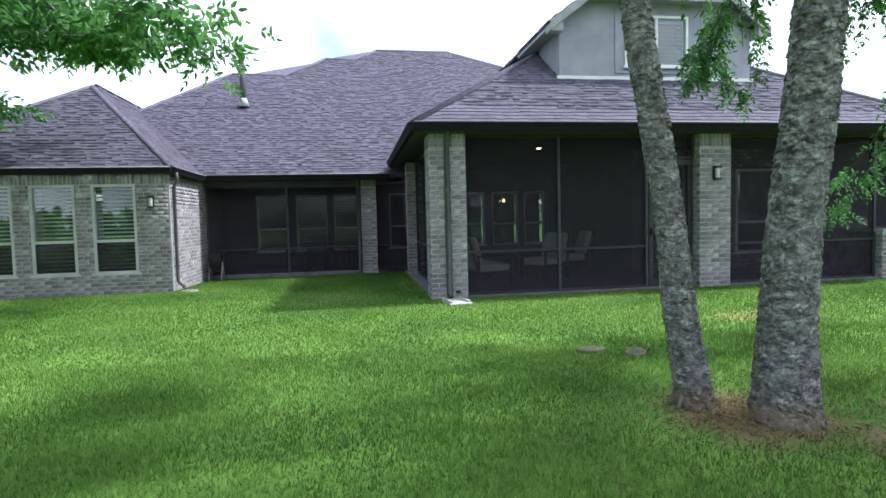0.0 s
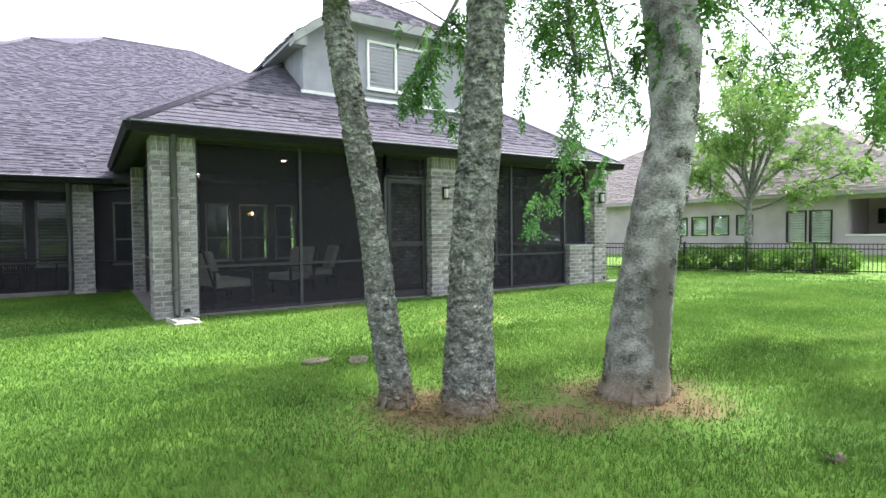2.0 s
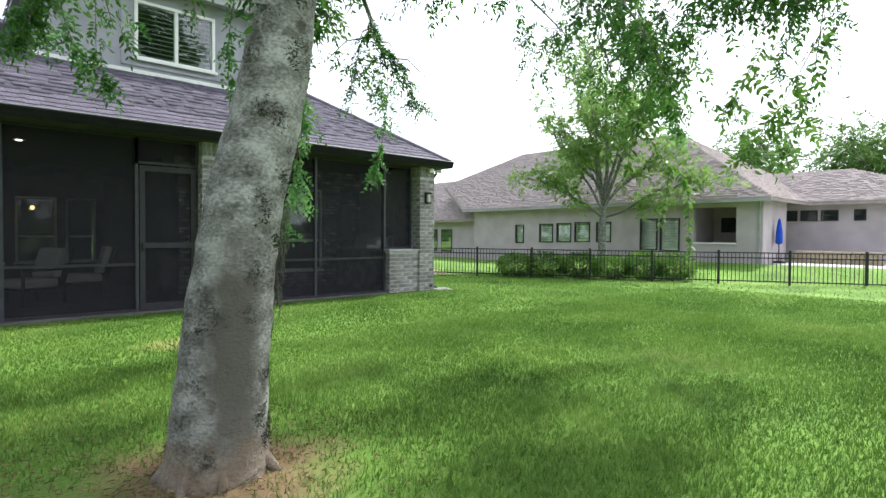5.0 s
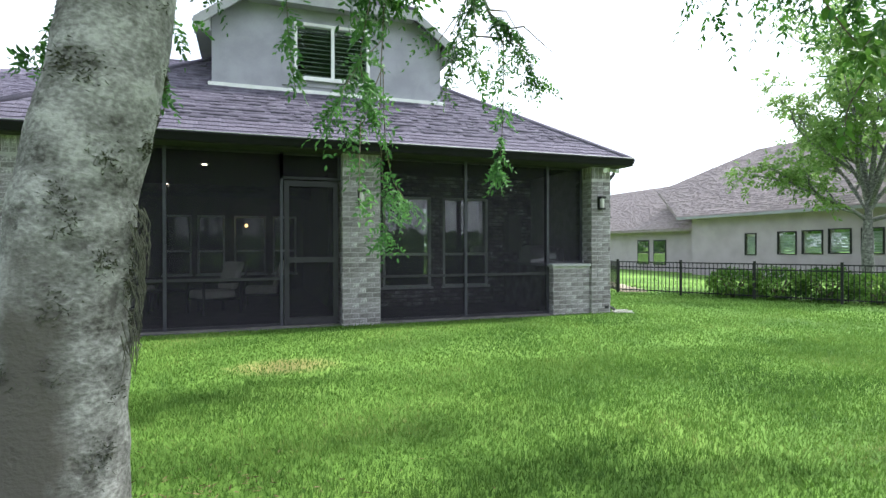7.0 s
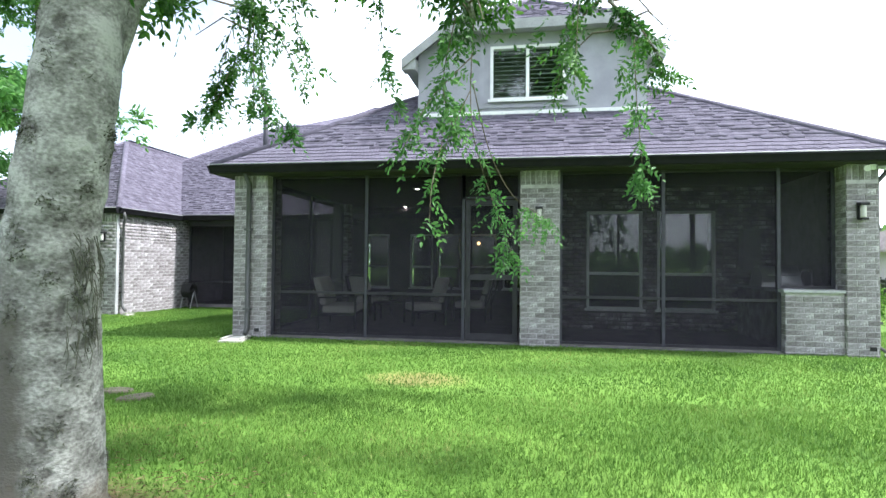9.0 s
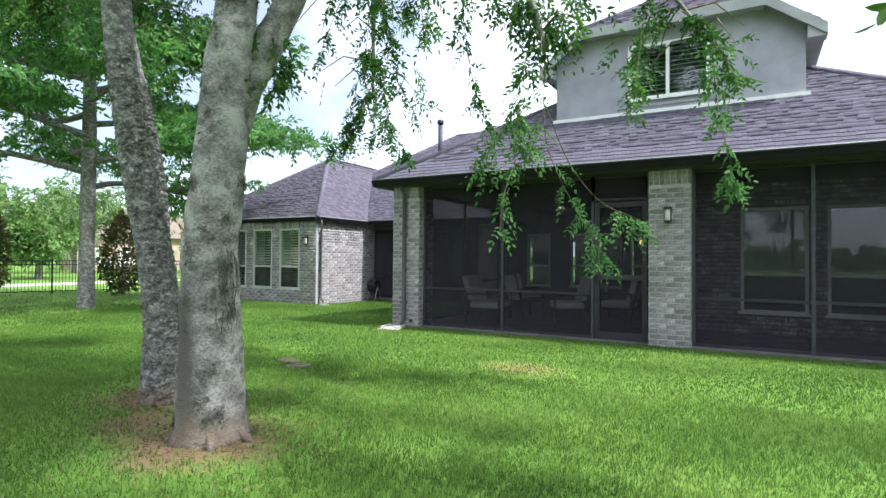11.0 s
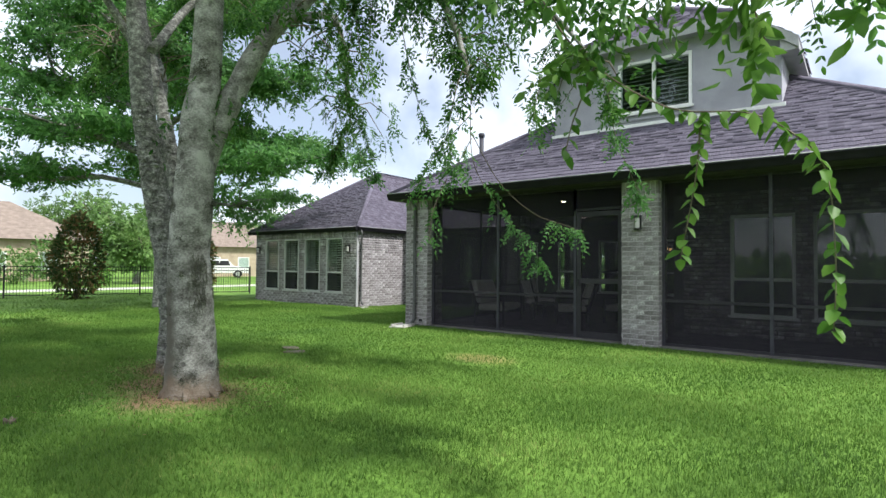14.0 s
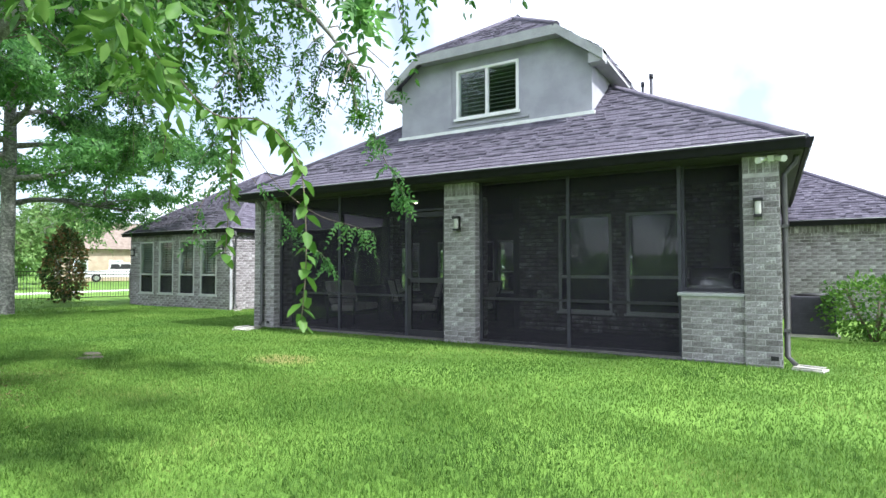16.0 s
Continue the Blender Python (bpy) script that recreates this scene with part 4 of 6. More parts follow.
lounge_seat("dark metal patio loveseat with pale cushions", 1.35, 1.9, 100, 1.25, "loveseat", "sofa")
lounge_seat("dark metal patio armchair with pale cushions", 2.95, 2.6, -62, .72)
lounge_seat("dark metal patio armchair with pale cushions by the door", 3.9, 3.5, -95, .72)
lounge_seat("dark metal patio armchair deep in the porch", 1.2, 4.4, 150, .72)
ob = thing("coffee_table", "low dark metal patio table", "table", at=(2.2, 3.2, .022))
boxes("tabletop", BRONZE, ob, (-.5, .5, -.3, .3, .4, .43), bevel=.006)
for sx in (-.45, .45):
    for sy in (-.25, .25):
        boxes("leg", BRONZE, ob, (sx - .02, sx + .02, sy - .02, sy + .02, 0, .4))
ob = thing("dining_table", "round dark metal patio dining table", "table", at=(-2.4, 7.5, .002))
bm = bmesh.new()
lathe(bm, [(.6, .71), (.6, .74)], 0, 0, 24)
part("tabletop", bm, BRONZE, ob)
for k in range(4):
    a = k * math.pi / 2 + .7
    bm = bmesh.new()
    tube(bm, [(.42 * math.cos(a), .42 * math.sin(a), 0), (.36 * math.cos(a), .36 * math.sin(a), .71)], (.02, .02), 6)
    part("leg", bm, BRONZE, ob)


def dining_chair(x, y, turn):
    ob = thing("dining_chair", "dark metal patio dining chair", "chair", "chairs round the dining table")
    for sx in (-.22, .22):
        for sy in (-.2, .2):
            boxes("leg", BRONZE, ob, (sx - .015, sx + .015, sy - .015, sy + .015, 0, .42))
    boxes("seat", BRONZE, ob, (-.25, .25, -.23, .23, .42, .46), bevel=.008)
    for k in range(5):
        boxes("back_slat", BRONZE, ob, (-.2 + .1 * k - .012, -.2 + .1 * k + .012, .2, .22, .46, .92))
    boxes("back_rail", BRONZE, ob, (-.25, .25, .195, .225, .92, .97), bevel=.006)
    ob.matrix_basis = pose(x, y, .002, 0, 0, turn)
    return ob


first_chair = dining_chair(-2.4, 6.9, 180)
for x, y, t in ((-2.4, 8.1, 0), (-3.1, 7.5, 90), (-1.7, 7.5, -90)):
    copy_thing(first_chair, pose(x, y, .002, 0, 0, t))

# outdoor kitchen
ob = thing("outdoor_counter", "brick outdoor kitchen counter along the porch wall", "counter")
boxes("cabinet_body", BRICK, ob, (9.2, 9.94, .76, 2.5, .02, .93))
boxes("worktop", FASCIA, ob, (9.12, 9.945, .752, 2.54, .935, .985), bevel=.005)
ob = thing("gas_grill", "stainless steel gas grill with a rounded lid", "grill", at=(9.36, 1.18, .986))
bm = bmesh.new()
rings = []
for x in (-.3, .3):
    rings.append([bm.verts.new((x, .26 * math.cos(a), .08 + .27 * math.sin(a))) for a in [math.pi * k / 10 for k in range(11)]])
for k in range(10):
    bm.faces.new((rings[0][k], rings[0][k + 1], rings[1][k + 1], rings[1][k])).smooth = True
bm.faces.new(rings[0])
bm.faces.new(rings[1][::-1])
part("lid", bm, METAL, ob)
boxes("firebox", METAL, ob, (-.32, .32, -.27, .27, 0, .078))
bm = bmesh.new()
tube(bm, [(-.22, -.3, .2), (.22, -.3, .2)], (.012, .012), 8)
part("handle", bm, METAL, ob)
bm = bmesh.new()
lathe(bm, [(.035, .2), (.04, .205)], 0, -.262, 12)
part("dial", bm, BLACK, ob)
ob = thing("faucet", "curved chrome faucet on the counter", "faucet", at=(9.8, .88, .986))
bm = bmesh.new()
tube(bm, [(0, 0, 0)] + [(-.09 + .09 * math.cos(a), 0, .2 + .09 * math.sin(a)) for a in [math.pi * k / 8 for k in range(9)]] + [(-.18, 0, .15)], [.014] * 11, 8)
part("spout", bm, METAL, ob)
bm = bmesh.new()
lathe(bm, [(.03, 0), (.03, .03), (.02, .04)], 0, 0)
part("base", bm, METAL, ob)
ob = thing("vent_hood", "tall grey metal vent hood on the kitchen wall", "hood", at=(9.3, 2.548, 1.25))
boxes("body", TAUPE, ob, (-.06, .26, -.25, -.01, 0, .8), bevel=.01)
boxes("lip", TAUPE, ob, (-.09, .29, -.32, -.008, -.06, -.002), bevel=.005)
ob = thing("amber_lamp", "small lit amber lamp inside the porch", "lamp", at=(3.55, 8.2, 1.9))
bm = bmesh.new()
lathe(bm, [(.03, 0), (.05, .05), (.03, .1)], 0, 0)
part("bulb", bm, AMBER, ob)
boxes("bracket", BLACK, ob, (-.02, .02, .0, .2, .1, .13))

# splash blocks, stepping stones, hose reel, floodlight
def splash(x, y, turn, label, name="splash_block", cat="splash block", size=1.0):
    ob = thing(name, label, cat, "splash blocks")
    bm = bmesh.new()
    c = box(bm, -.17, .17, -.32, .2, 0, .05)
    for v in c:
        if v.co.y < 0:
            v.co.x *= 1.15
            v.co.z *= .7
    bevelled(bm, .008)
    part("slab", bm, CONCRETE, ob)
    for s in (-1, 1):
        boxes("rim", CONCRETE, ob, (s * .15 - .02, s * .15 + .02, -.28, .18, .05, .075), bevel=.006)
    ob.matrix_basis = pose(x, y, float(rise(x, y)) + .0, 0, 0, turn) @ Matrix.Scale(size, 4)


splash(.32, -.42, 10, "pale concrete splash block below the downspout")
splash(10.55, .0, 75, "long pale concrete splash block at the porch end", size=.7)
splash(-4.98, 3.5, 70, "pale concrete splash block at the wing corner", size=.6)
for x, y, r, t in ((1.1, -4.05, .17, 10), (1.48, -4.26, .18, 60)):
    ob = thing("stepping_stone", "flat weathered stone lying in the grass", "stone", "stones in the lawn")
    bm = bmesh.new()
    lathe(bm, [(r * .95, 0), (r, .03), (r * .93, .055)], 0, 0, 14)
    for v in bm.verts:
        v.co.xy *= 1 + .18 * noise.noise(Vector((v.co.x * 6 + x, v.co.y * 6, 0)))
    part("slab", bm, FLAGSTONE, ob)
    ob.matrix_basis = pose(x, y, -.022, 0, 0, t) @ Matrix.Diagonal((.95, .62, 1, 1))
ob = thing("hose_reel", "dark hose reel standing by the brick wall", "hose reel", at=(-5.0, 6.1, -.12))
for s in (-.16, .16):
    bm = bmesh.new()
    tube(bm, [(s, -.2, 0), (s, 0, .55), (s, .2, 0)], (.018,) * 3, 6)
    part("stand", bm, FASCIA, ob)
bm = bmesh.new()
for k in range(5):
    x = -.12 + .06 * k
    pts = [(x, .2 * math.cos(a), .55 + .2 * math.sin(a)) for a in [2 * math.pi * j / 14 for j in range(15)]]
    tube(bm, pts, [.03] * 15, 6, cap=False)
part("hose", bm, BLACK, ob)
bm = bmesh.new()
tube(bm, [(-.17, 0, .55), (.17, 0, .55)], (.05, .05), 8)
part("drum", bm, BLACK, ob)
bm = bmesh.new()
tube(bm, [(.17, 0, .8), (-.17, 0, .8)], (.015, .015), 6)
tube(bm, [(.17, 0, .55), (.17, 0, .8)], (.015, .015), 6)
tube(bm, [(-.17, 0, .55), (-.17, 0, .8)], (.015, .015), 6)
part("handle", bm, BLACK, ob)
ob = thing("floodlight", "twin white security floodlight under the eave", "floodlight", at=(10.2, -.06, 2.8))
boxes("mount", WHITE, ob, (-.04, .04, -.02, .02, -.03, .05), bevel=.004)
for s in (-1, 1):
    bm = bmesh.new()
    tube(bm, [(s * .05, -.03, 0), (s * .12, -.1, -.02), (s * .15, -.15, -.03)], (.022, .04, .045), 10)
    part("lamp_head", bm, WHITE, ob)
ob = thing("air_conditioner", "grey outdoor air conditioner with a slatted case", "air conditioner", at=(10.85, 4.4, 0))
boxes("case", FRAMEGREY, ob, (-.36, .36, -.36, .36, .05, .78), bevel=.02)
boxes("base", CONCRETE, ob, (-.42, .42, -.42, .42, -.03, .048))
for k in range(14):
    boxes("slat", FRAMEGREY, ob, (-.33, .33, -.378, -.362, .1 + .047 * k, .12 + .047 * k))
bm = bmesh.new()
lathe(bm, [(.3, .782), (.3, .81), (.1, .83)], 0, 0, 18)
part("fan_guard", bm, BLACK, ob)


for x, y, label in ((.46, -.006, "small black drain outlet low in the corner pillar"), (10.2, -.036, "small dark weep hole low in the end pillar")):
    ob = thing("drain_outlet", label, "drain", "drain outlets")
    boxes("grille", BLACK, ob, (x - .045, x + .045, y - .012, y, .1, .16), bevel=.004)
    for k in range(3):
        boxes("bar", BLACK, ob, (x - .04, x + .04, y - .018, y - .0125, .112 + .018 * k, .118 + .018 * k))

# gravel strip behind the iron fence
rnd = random.Random(91)
V, F = [], []
for k in range(1500):
    t, w, r = rnd.random(), rnd.uniform(.12, .85), rnd.uniform(.02, .045)
    x, y = 13.6 + 4.6 * t + w * .91, 4.1 + 10.4 * t - w * .4
    a, j = rnd.uniform(0, 6.3), len(V)
    V += [(x + r * math.cos(a + 1.57 * q) * rnd.uniform(.7, 1.2), y + r * math.sin(a + 1.57 * q) * rnd.uniform(.7, 1.2), -.01) for q in range(4)]
    V += [(x + .6 * r * math.cos(a + 1.57 * q), y + .6 * r * math.sin(a + 1.57 * q), r * rnd.uniform(.7, 1.1) + .02) for q in range(4)]
    F += [(j + q, j + (q + 1) % 4, j + 4 + (q + 1) % 4, j + 4 + q) for q in range(4)] + [(j + 4, j + 5, j + 6, j + 7)]
tagged(arrays("gravel", V, np.array(F), PEBBLE, kind="stuff"), "strip of tan river gravel along the iron fence", "gravel")


# ---- leaves ----
RNG = np.random.default_rng(7)


def leaf_quads(pos, along, up, length, width):
    """Folded pointed leaves: corners base, side, tip, side."""
    along = along / np.linalg.norm(along, axis=1, keepdims=True)
    side = np.cross(along, up)
    side /= np.linalg.norm(side, axis=1, keepdims=True) + 1e-9
    nrm = np.cross(side, along)
    L, W = length[:, None], width[:, None]
    v = np.empty((len(pos), 6, 3))
    v[:, 0] = pos
    v[:, 1] = pos + along * L * .33 + side * W * .5 + nrm * W * .12
    v[:, 2] = pos + along * L * .7 + side * W * .38 + nrm * W * .06 - nrm * L * .05
    v[:, 3] = pos + along * L - nrm * L * .14
    v[:, 4] = pos + along * L * .7 - side * W * .38 + nrm * W * .06 - nrm * L * .05
    v[:, 5] = pos + along * L * .33 - side * W * .5 + nrm * W * .12
    k = np.arange(len(pos))[:, None] * 6
    f = np.concatenate([k + np.array([[0, 1, 2, 3]]), k + np.array([[0, 3, 4, 5]])])
    return v.reshape(-1, 3), f


def sprays(points, heading, pairs=5, rachis=.2, leaf=.062, wide=.024, droop=.5):
    """Compound leaves: leaflets in pairs along a drooping stalk from each point."""
    n = len(points)
    h = heading / (np.linalg.norm(heading, axis=1, keepdims=True) + 1e-9)
    P, A, U = [], [], []
    rnd = RNG.normal(size=(n, 3))
    side = np.cross(h, rnd)
    side /= np.linalg.norm(side, axis=1, keepdims=True) + 1e-9
    nrm = np.cross(side, h)
    R = rachis * RNG.uniform(.6, 1.25, (n, 1))
    for i in range(pairs + 1):
        t = (i + .6) / (pairs + .6)
        base = points + h * R * t - np.array([0, 0, 1]) * (R * droop * t * t)
        for s in ((-1, 1) if i < pairs else (0,)):
            P.append(base)
            A.append(h * (.55 if s else 1) + side * s * .85 - np.array([0, 0, .35]) + RNG.normal(size=(n, 3)) * .22)
            U.append(nrm + RNG.normal(size=(n, 3)) * .35)
    P, A, U = (np.concatenate(q) for q in (P, A, U))
    L = leaf * RNG.uniform(.65, 1.25, len(P))
    return leaf_quads(P, A, U, L, L * wide / leaf)


def limb_points(lines, count, spread):
    """Points scattered round polylines."""
    segs = [(np.array(a), np.array(b)) for ln in lines for a, b in zip(ln, ln[1:])]
    w = np.array([np.linalg.norm(b - a) for a, b in segs])
    pick = RNG.choice(len(segs), count, p=w / w.sum())
    t = RNG.uniform(0, 1, (count, 1))
    a, b = np.array([s[0] for s in segs])[pick], np.array([s[1] for s in segs])[pick]
    c = a + (b - a) * t
    off = RNG.normal(size=(count, 3)) * spread
    return c + off, off + np.array([0, 0, -.1])


def clumped(pts, scale, least):
    """Which points fall into the leafy clumps, with gaps between."""
    return np.array([noise.noise(Vector(p) * scale) + .35 * noise.noise(Vector(p) * scale * 2.7) > least for p in pts])


def twigs(owner, lines, count, reach, mat, r=.012, name="twig"):
    """Thin side shoots from polylines."""
    bm = bmesh.new()
    ends = []
    rnd = random.Random(count)
    segs = [(Vector(a), Vector(b)) for ln in lines for a, b in zip(ln, ln[1:])]
    for i in range(count):
        a, b = rnd.choice(segs)
        p = a.lerp(b, rnd.random())
        d = Vector((rnd.gauss(0, 1), rnd.gauss(0, 1), rnd.gauss(.1, .5))).normalized() * reach * rnd.uniform(.5, 1.2)
        q = p + d * .5 + Vector((0, 0, .08 * reach))
        e = p + d + Vector((0, 0, -.22 * reach))
        tube(bm, [p, q, e], (r, r * .7, r * .3), 4, cap=False)
        ends.append((tuple(p), tuple(q), tuple(e)))
    tagged(part(name, bm, mat, owner), kind="stuff")
    return ends


def trunk(owner, pts, radii, mat, sides=18, rough=.22, name="trunk", seed=0.0, steps=7):
    p, r = smoothline(pts, radii, steps)
    bm = bmesh.new()
    tube(bm, p, r, sides, rough, seed)
    return part(name, bm, mat, owner)


def roots(owner, x, y, r, n, mat, seed):
    rnd = random.Random(seed)
    for k in range(n):
        a = 2 * math.pi * k / n + rnd.uniform(-.3, .3)
        c, s = math.cos(a), math.sin(a)
        e = r * rnd.uniform(1.3, 1.7)
        bm = bmesh.new()
        tube(bm, [(x + c * r * .45, y + s * r * .45, .3), (x + c * r * .9, y + s * r * .95, .1), (x + c * e, y + s * e, -.04)], (r * .14, r * .19, r * .08), 8, .3, seed + k)
        part("root", bm, mat, owner)


def moss_tufts(owner, axis, count, seed, size=.035):
    """Grey-green tufts on a trunk; axis: (point, radius) pairs upward."""
    rnd = random.Random(seed)
    bm = bmesh.new()
    for k in range(count):
        i = rnd.randrange(len(axis) - 1)
        t = rnd.random()
        p = Vector(axis[i][0]).lerp(Vector(axis[i + 1][0]), t)
        r = axis[i][1] + (axis[i + 1][1] - axis[i][1]) * t
        a = rnd.uniform(0, 2 * math.pi)
        for j in range(110):
            b = a + rnd.gauss(0, size * .5) / r
            q = p + Vector((math.cos(b), math.sin(b), 0)) * r * .985 + Vector((0, 0, rnd.gauss(0, size * .6)))
            d = Vector((math.cos(b) * .7 + rnd.gauss(0, .7), math.sin(b) * .7 + rnd.gauss(0, .7), rnd.gauss(-.1, .7))).normalized() * size * rnd.uniform(.2, .5)
            s = d.cross(Vector((rnd.random(), rnd.random(), 1))).normalized() * .0045
            bm.faces.new([bm.verts.new(q - s), bm.verts.new(q + s), bm.verts.new(q + d)])
    tagged(part("moss", bm, MOSS, owner), kind="stuff")


def flakes(owner, axis, radii, count, seed, w=.05, h=.034, low=.05, high=3.3):
    """Small lifted plates of bark on a trunk, rooted inside it."""
    g = np.random.default_rng(seed)
    p, r = smoothline(axis, radii, 12)
    p, r = np.array([tuple(q) for q in p]), np.array(r)
    ok = np.where((p[:-1, 2] > low) & (p[:-1, 2] < high))[0]
    i = g.choice(ok, count)
    t = g.random(count)
    c = p[i] + (p[i + 1] - p[i]) * t[:, None]
    rr = r[i] + (r[i + 1] - r[i]) * t
    a = g.uniform(0, 2 * np.pi, count)
    nrm = np.stack([np.cos(a), np.sin(a), np.zeros(count)], 1)
    side = np.stack([-np.sin(a), np.cos(a), g.normal(0, .18, count)], 1)
    up = p[i + 1] - p[i]
    up /= np.linalg.norm(up, axis=1, keepdims=True)
    W, H = (w * g.uniform(.4, 1.2, count))[:, None], (h * g.uniform(.4, 1.2, count))[:, None]
    lift = g.uniform(.0, .012, count)[:, None]
    v = np.empty((count, 8, 3))
    for k, (sx, sz, out) in enumerate(((-1, -1, 0), (1, -1, 0), (.8, 1, 0), (-.8, 1, 0), (-.9, -1, 1), (.7, -1, 1), (.7, 1, 1), (-.6, .8, 1))):
        depth = rr[:, None] * (.9 if not out else 1.0) + (lift * (1.3 if sz < 0 else .5) if out else 0)
        v[:, k] = c + nrm * depth + side * W * .5 * sx + up * H * .5 * sz
    f = np.array([[4, 5, 6, 7], [0, 1, 5, 4], [1, 2, 6, 5], [2, 3, 7, 6], [3, 0, 4, 7]])
    arrays("bark_crust", v.reshape(-1, 3), (np.arange(count)[:, None, None] * 8 + f[None]).reshape(-1, 4), BARK, owner, kind="stuff")


# ---- the three-stemmed tree ----
A_PTS = [(1.17, -5.75, -.1), (1.13, -5.756, .1), (1.013, -5.77, .7), (.924, -5.78, 1.4), (.809, -5.768, 2.1), (.668, -5.804, 2.8), (.557, -5.928, 3.6), (.2, -6.4, 6.2)]
A_RAD = [.16, .128, .113, .097, .099, .093, .086, .05]
B_PTS = [(1.55, -6.14, -.1), (1.545, -6.144, .1), (1.543, -6.159, .7), (1.528, -6.238, 1.4), (1.496, -6.381, 2.1), (1.461, -6.49, 2.8), (1.446, -6.593, 3.6), (1.6, -6.9, 6.5)]
B_RAD = [.245, .208, .166, .156, .144, .128, .126, .07]
C_PTS = [(2.86, -6.62, -.1), (2.876, -6.632, .1), (2.909, -6.667, .7), (2.974, -6.741, 1.4), (3.118, -6.785, 2.1), (3.212, -6.795, 2.8), (3.28, -6.76, 3.6), (3.6, -6.9, 6.6)]
C_RAD = [.33, .27, .228, .202, .184, .166, .14, .08]
tree_a = thing("tree", "slim leaning tree with rough lichened bark", "tree", "three-stemmed tree")
trunk(tree_a, A_PTS, A_RAD, BARK, 18, .1, seed=1, steps=12)
tree_b = thing("tree", "upright tree with rough flaky grey bark", "tree", "three-stemmed tree")
trunk(tree_b, B_PTS, B_RAD, BARK, 22, .1, seed=5, steps=12)
tree_c = thing("tree", "broad forked tree with smooth spotted grey bark", "tree", "three-stemmed tree")
trunk(tree_c, C_PTS, C_RAD, SMOOTHBARK, 26, .07, seed=9, steps=12)
flakes(tree_a, A_PTS, A_RAD, 1500, 41)
flakes(tree_b, B_PTS, B_RAD, 2200, 42, .055, .038)
roots(tree_a, 1.13, -5.755, .125, 5, BARK, 3)
roots(tree_b, 1.545, -6.144, .18, 6, BARK, 13)
roots(tree_c, 2.876, -6.632, .24, 8, SMOOTHBARK, 23)
moss_tufts(tree_a, list(zip(A_PTS[1:6], A_RAD[1:6])), 14, 4, .025)
moss_tufts(tree_b, list(zip(B_PTS[1:6], B_RAD[1:6])), 16, 6, .025)
moss_tufts(tree_c, list(zip(C_PTS[1:7], C_RAD[1:7])), 60, 8, .06)

# a beard of grey moss on the broad stem
bm = bmesh.new()
rnd = random.Random(77)
for k in range(80):
    z, a = rnd.uniform(.95, 1.48), rnd.uniform(-.5, .35)
    p = Vector((2.87 + .075 * z + .222 * math.cos(a), -6.63 - .08 * z + .222 * math.sin(a), z))
    q = p + Vector((rnd.uniform(.0, .02), rnd.gauss(0, .02), -rnd.uniform(.05, .2)))
    tube(bm, [p, p.lerp(q, .5) + Vector((rnd.uniform(0, .02), rnd.gauss(0, .01), 0)), q], (.003, .0025, .001), 3, cap=False)
tagged(part("moss_beard", bm, MOSS, tree_c, "wispy grey-green moss hanging from the bark"), kind="stuff")

BOUGHS = {
    "a": [[(.6, -6.0, 2.9), (.1, -5.7, 4.2), (-1.0, -5.6, 5.2), (-2.3, -5.4, 5.6), (-3.2, -5.2, 5.0)], [(.1, -6.4, 6.2), (-.6, -6.8, 7.2), (-1.8, -7.2, 7.8)], [(.45, -6.2, 4.3), (.3, -7.2, 5.6), (-.6, -8.3, 6.2)]],
    "b": [[(1.62, -6.55, 3.95), (1.2, -5.6, 5.2), (1.4, -4.4, 5.9), (1.9, -3.8, 5.2)], [(1.8, -6.8, 6.5), (1.7, -7.6, 7.6), (1.2, -8.6, 8.2)], [(1.8, -6.8, 6.5), (2.4, -5.6, 7.6), (2.6, -4.6, 8.0)]],
    "c": [[(3.12, -6.76, 2.25), (3.32, -6.52, 3.05), (3.58, -6.15, 3.9), (4.0, -5.3, 4.8), (4.4, -4.4, 4.6), (4.75, -4.25, 3.5)],
          [(3.4, -6.6, 4.1), (4.4, -6.4, 5.0), (6.0, -6.2, 5.3), (7.5, -6.2, 4.7), (8.3, -6.4, 3.5)],
          [(3.5, -6.7, 5.0), (4.6, -7.4, 5.6), (6.0, -8.0, 5.6), (7.4, -8.2, 4.6), (8.0, -8.2, 3.5)],
          [(3.7, -6.8, 6.6), (4.6, -6.4, 7.6), (6.0, -5.8, 8.0)], [(4.4, -4.4, 4.6), (5.4, -4.0, 4.5), (6.2, -3.7, 3.5)], [(3.65, -6.0, 4.0), (3.0, -4.8, 4.5), (2.5, -4.1, 3.4)]],
}
for key, tree in (("a", tree_a), ("b", tree_b), ("c", tree_c)):
    fine = []
    for i, ln in enumerate(BOUGHS[key]):
        r0 = .145 if (key, i) == ("c", 0) else .06
        pts, rad = smoothline(ln, [r0 * (1 - .82 * k / (len(ln) - 1)) for k in range(len(ln))], 5)
        bm = bmesh.new()
        tube(bm, pts, rad, 10, .15, i)
        part("limb", bm, SMOOTHBARK if key == "c" else BARK, tree)
        fine.append([tuple(p) for p in pts[4:]])
    ends = twigs(tree, fine, 110, .8, TWIG)
    pts, head = limb_points(ends, 4600, .1)
    keep = clumped(pts, 1.1, .13)
    v, f = sprays(pts[keep], head[keep], 4, .2, .07, .028)
    arrays("crown", v, f, LEAF, tree, kind="stuff")
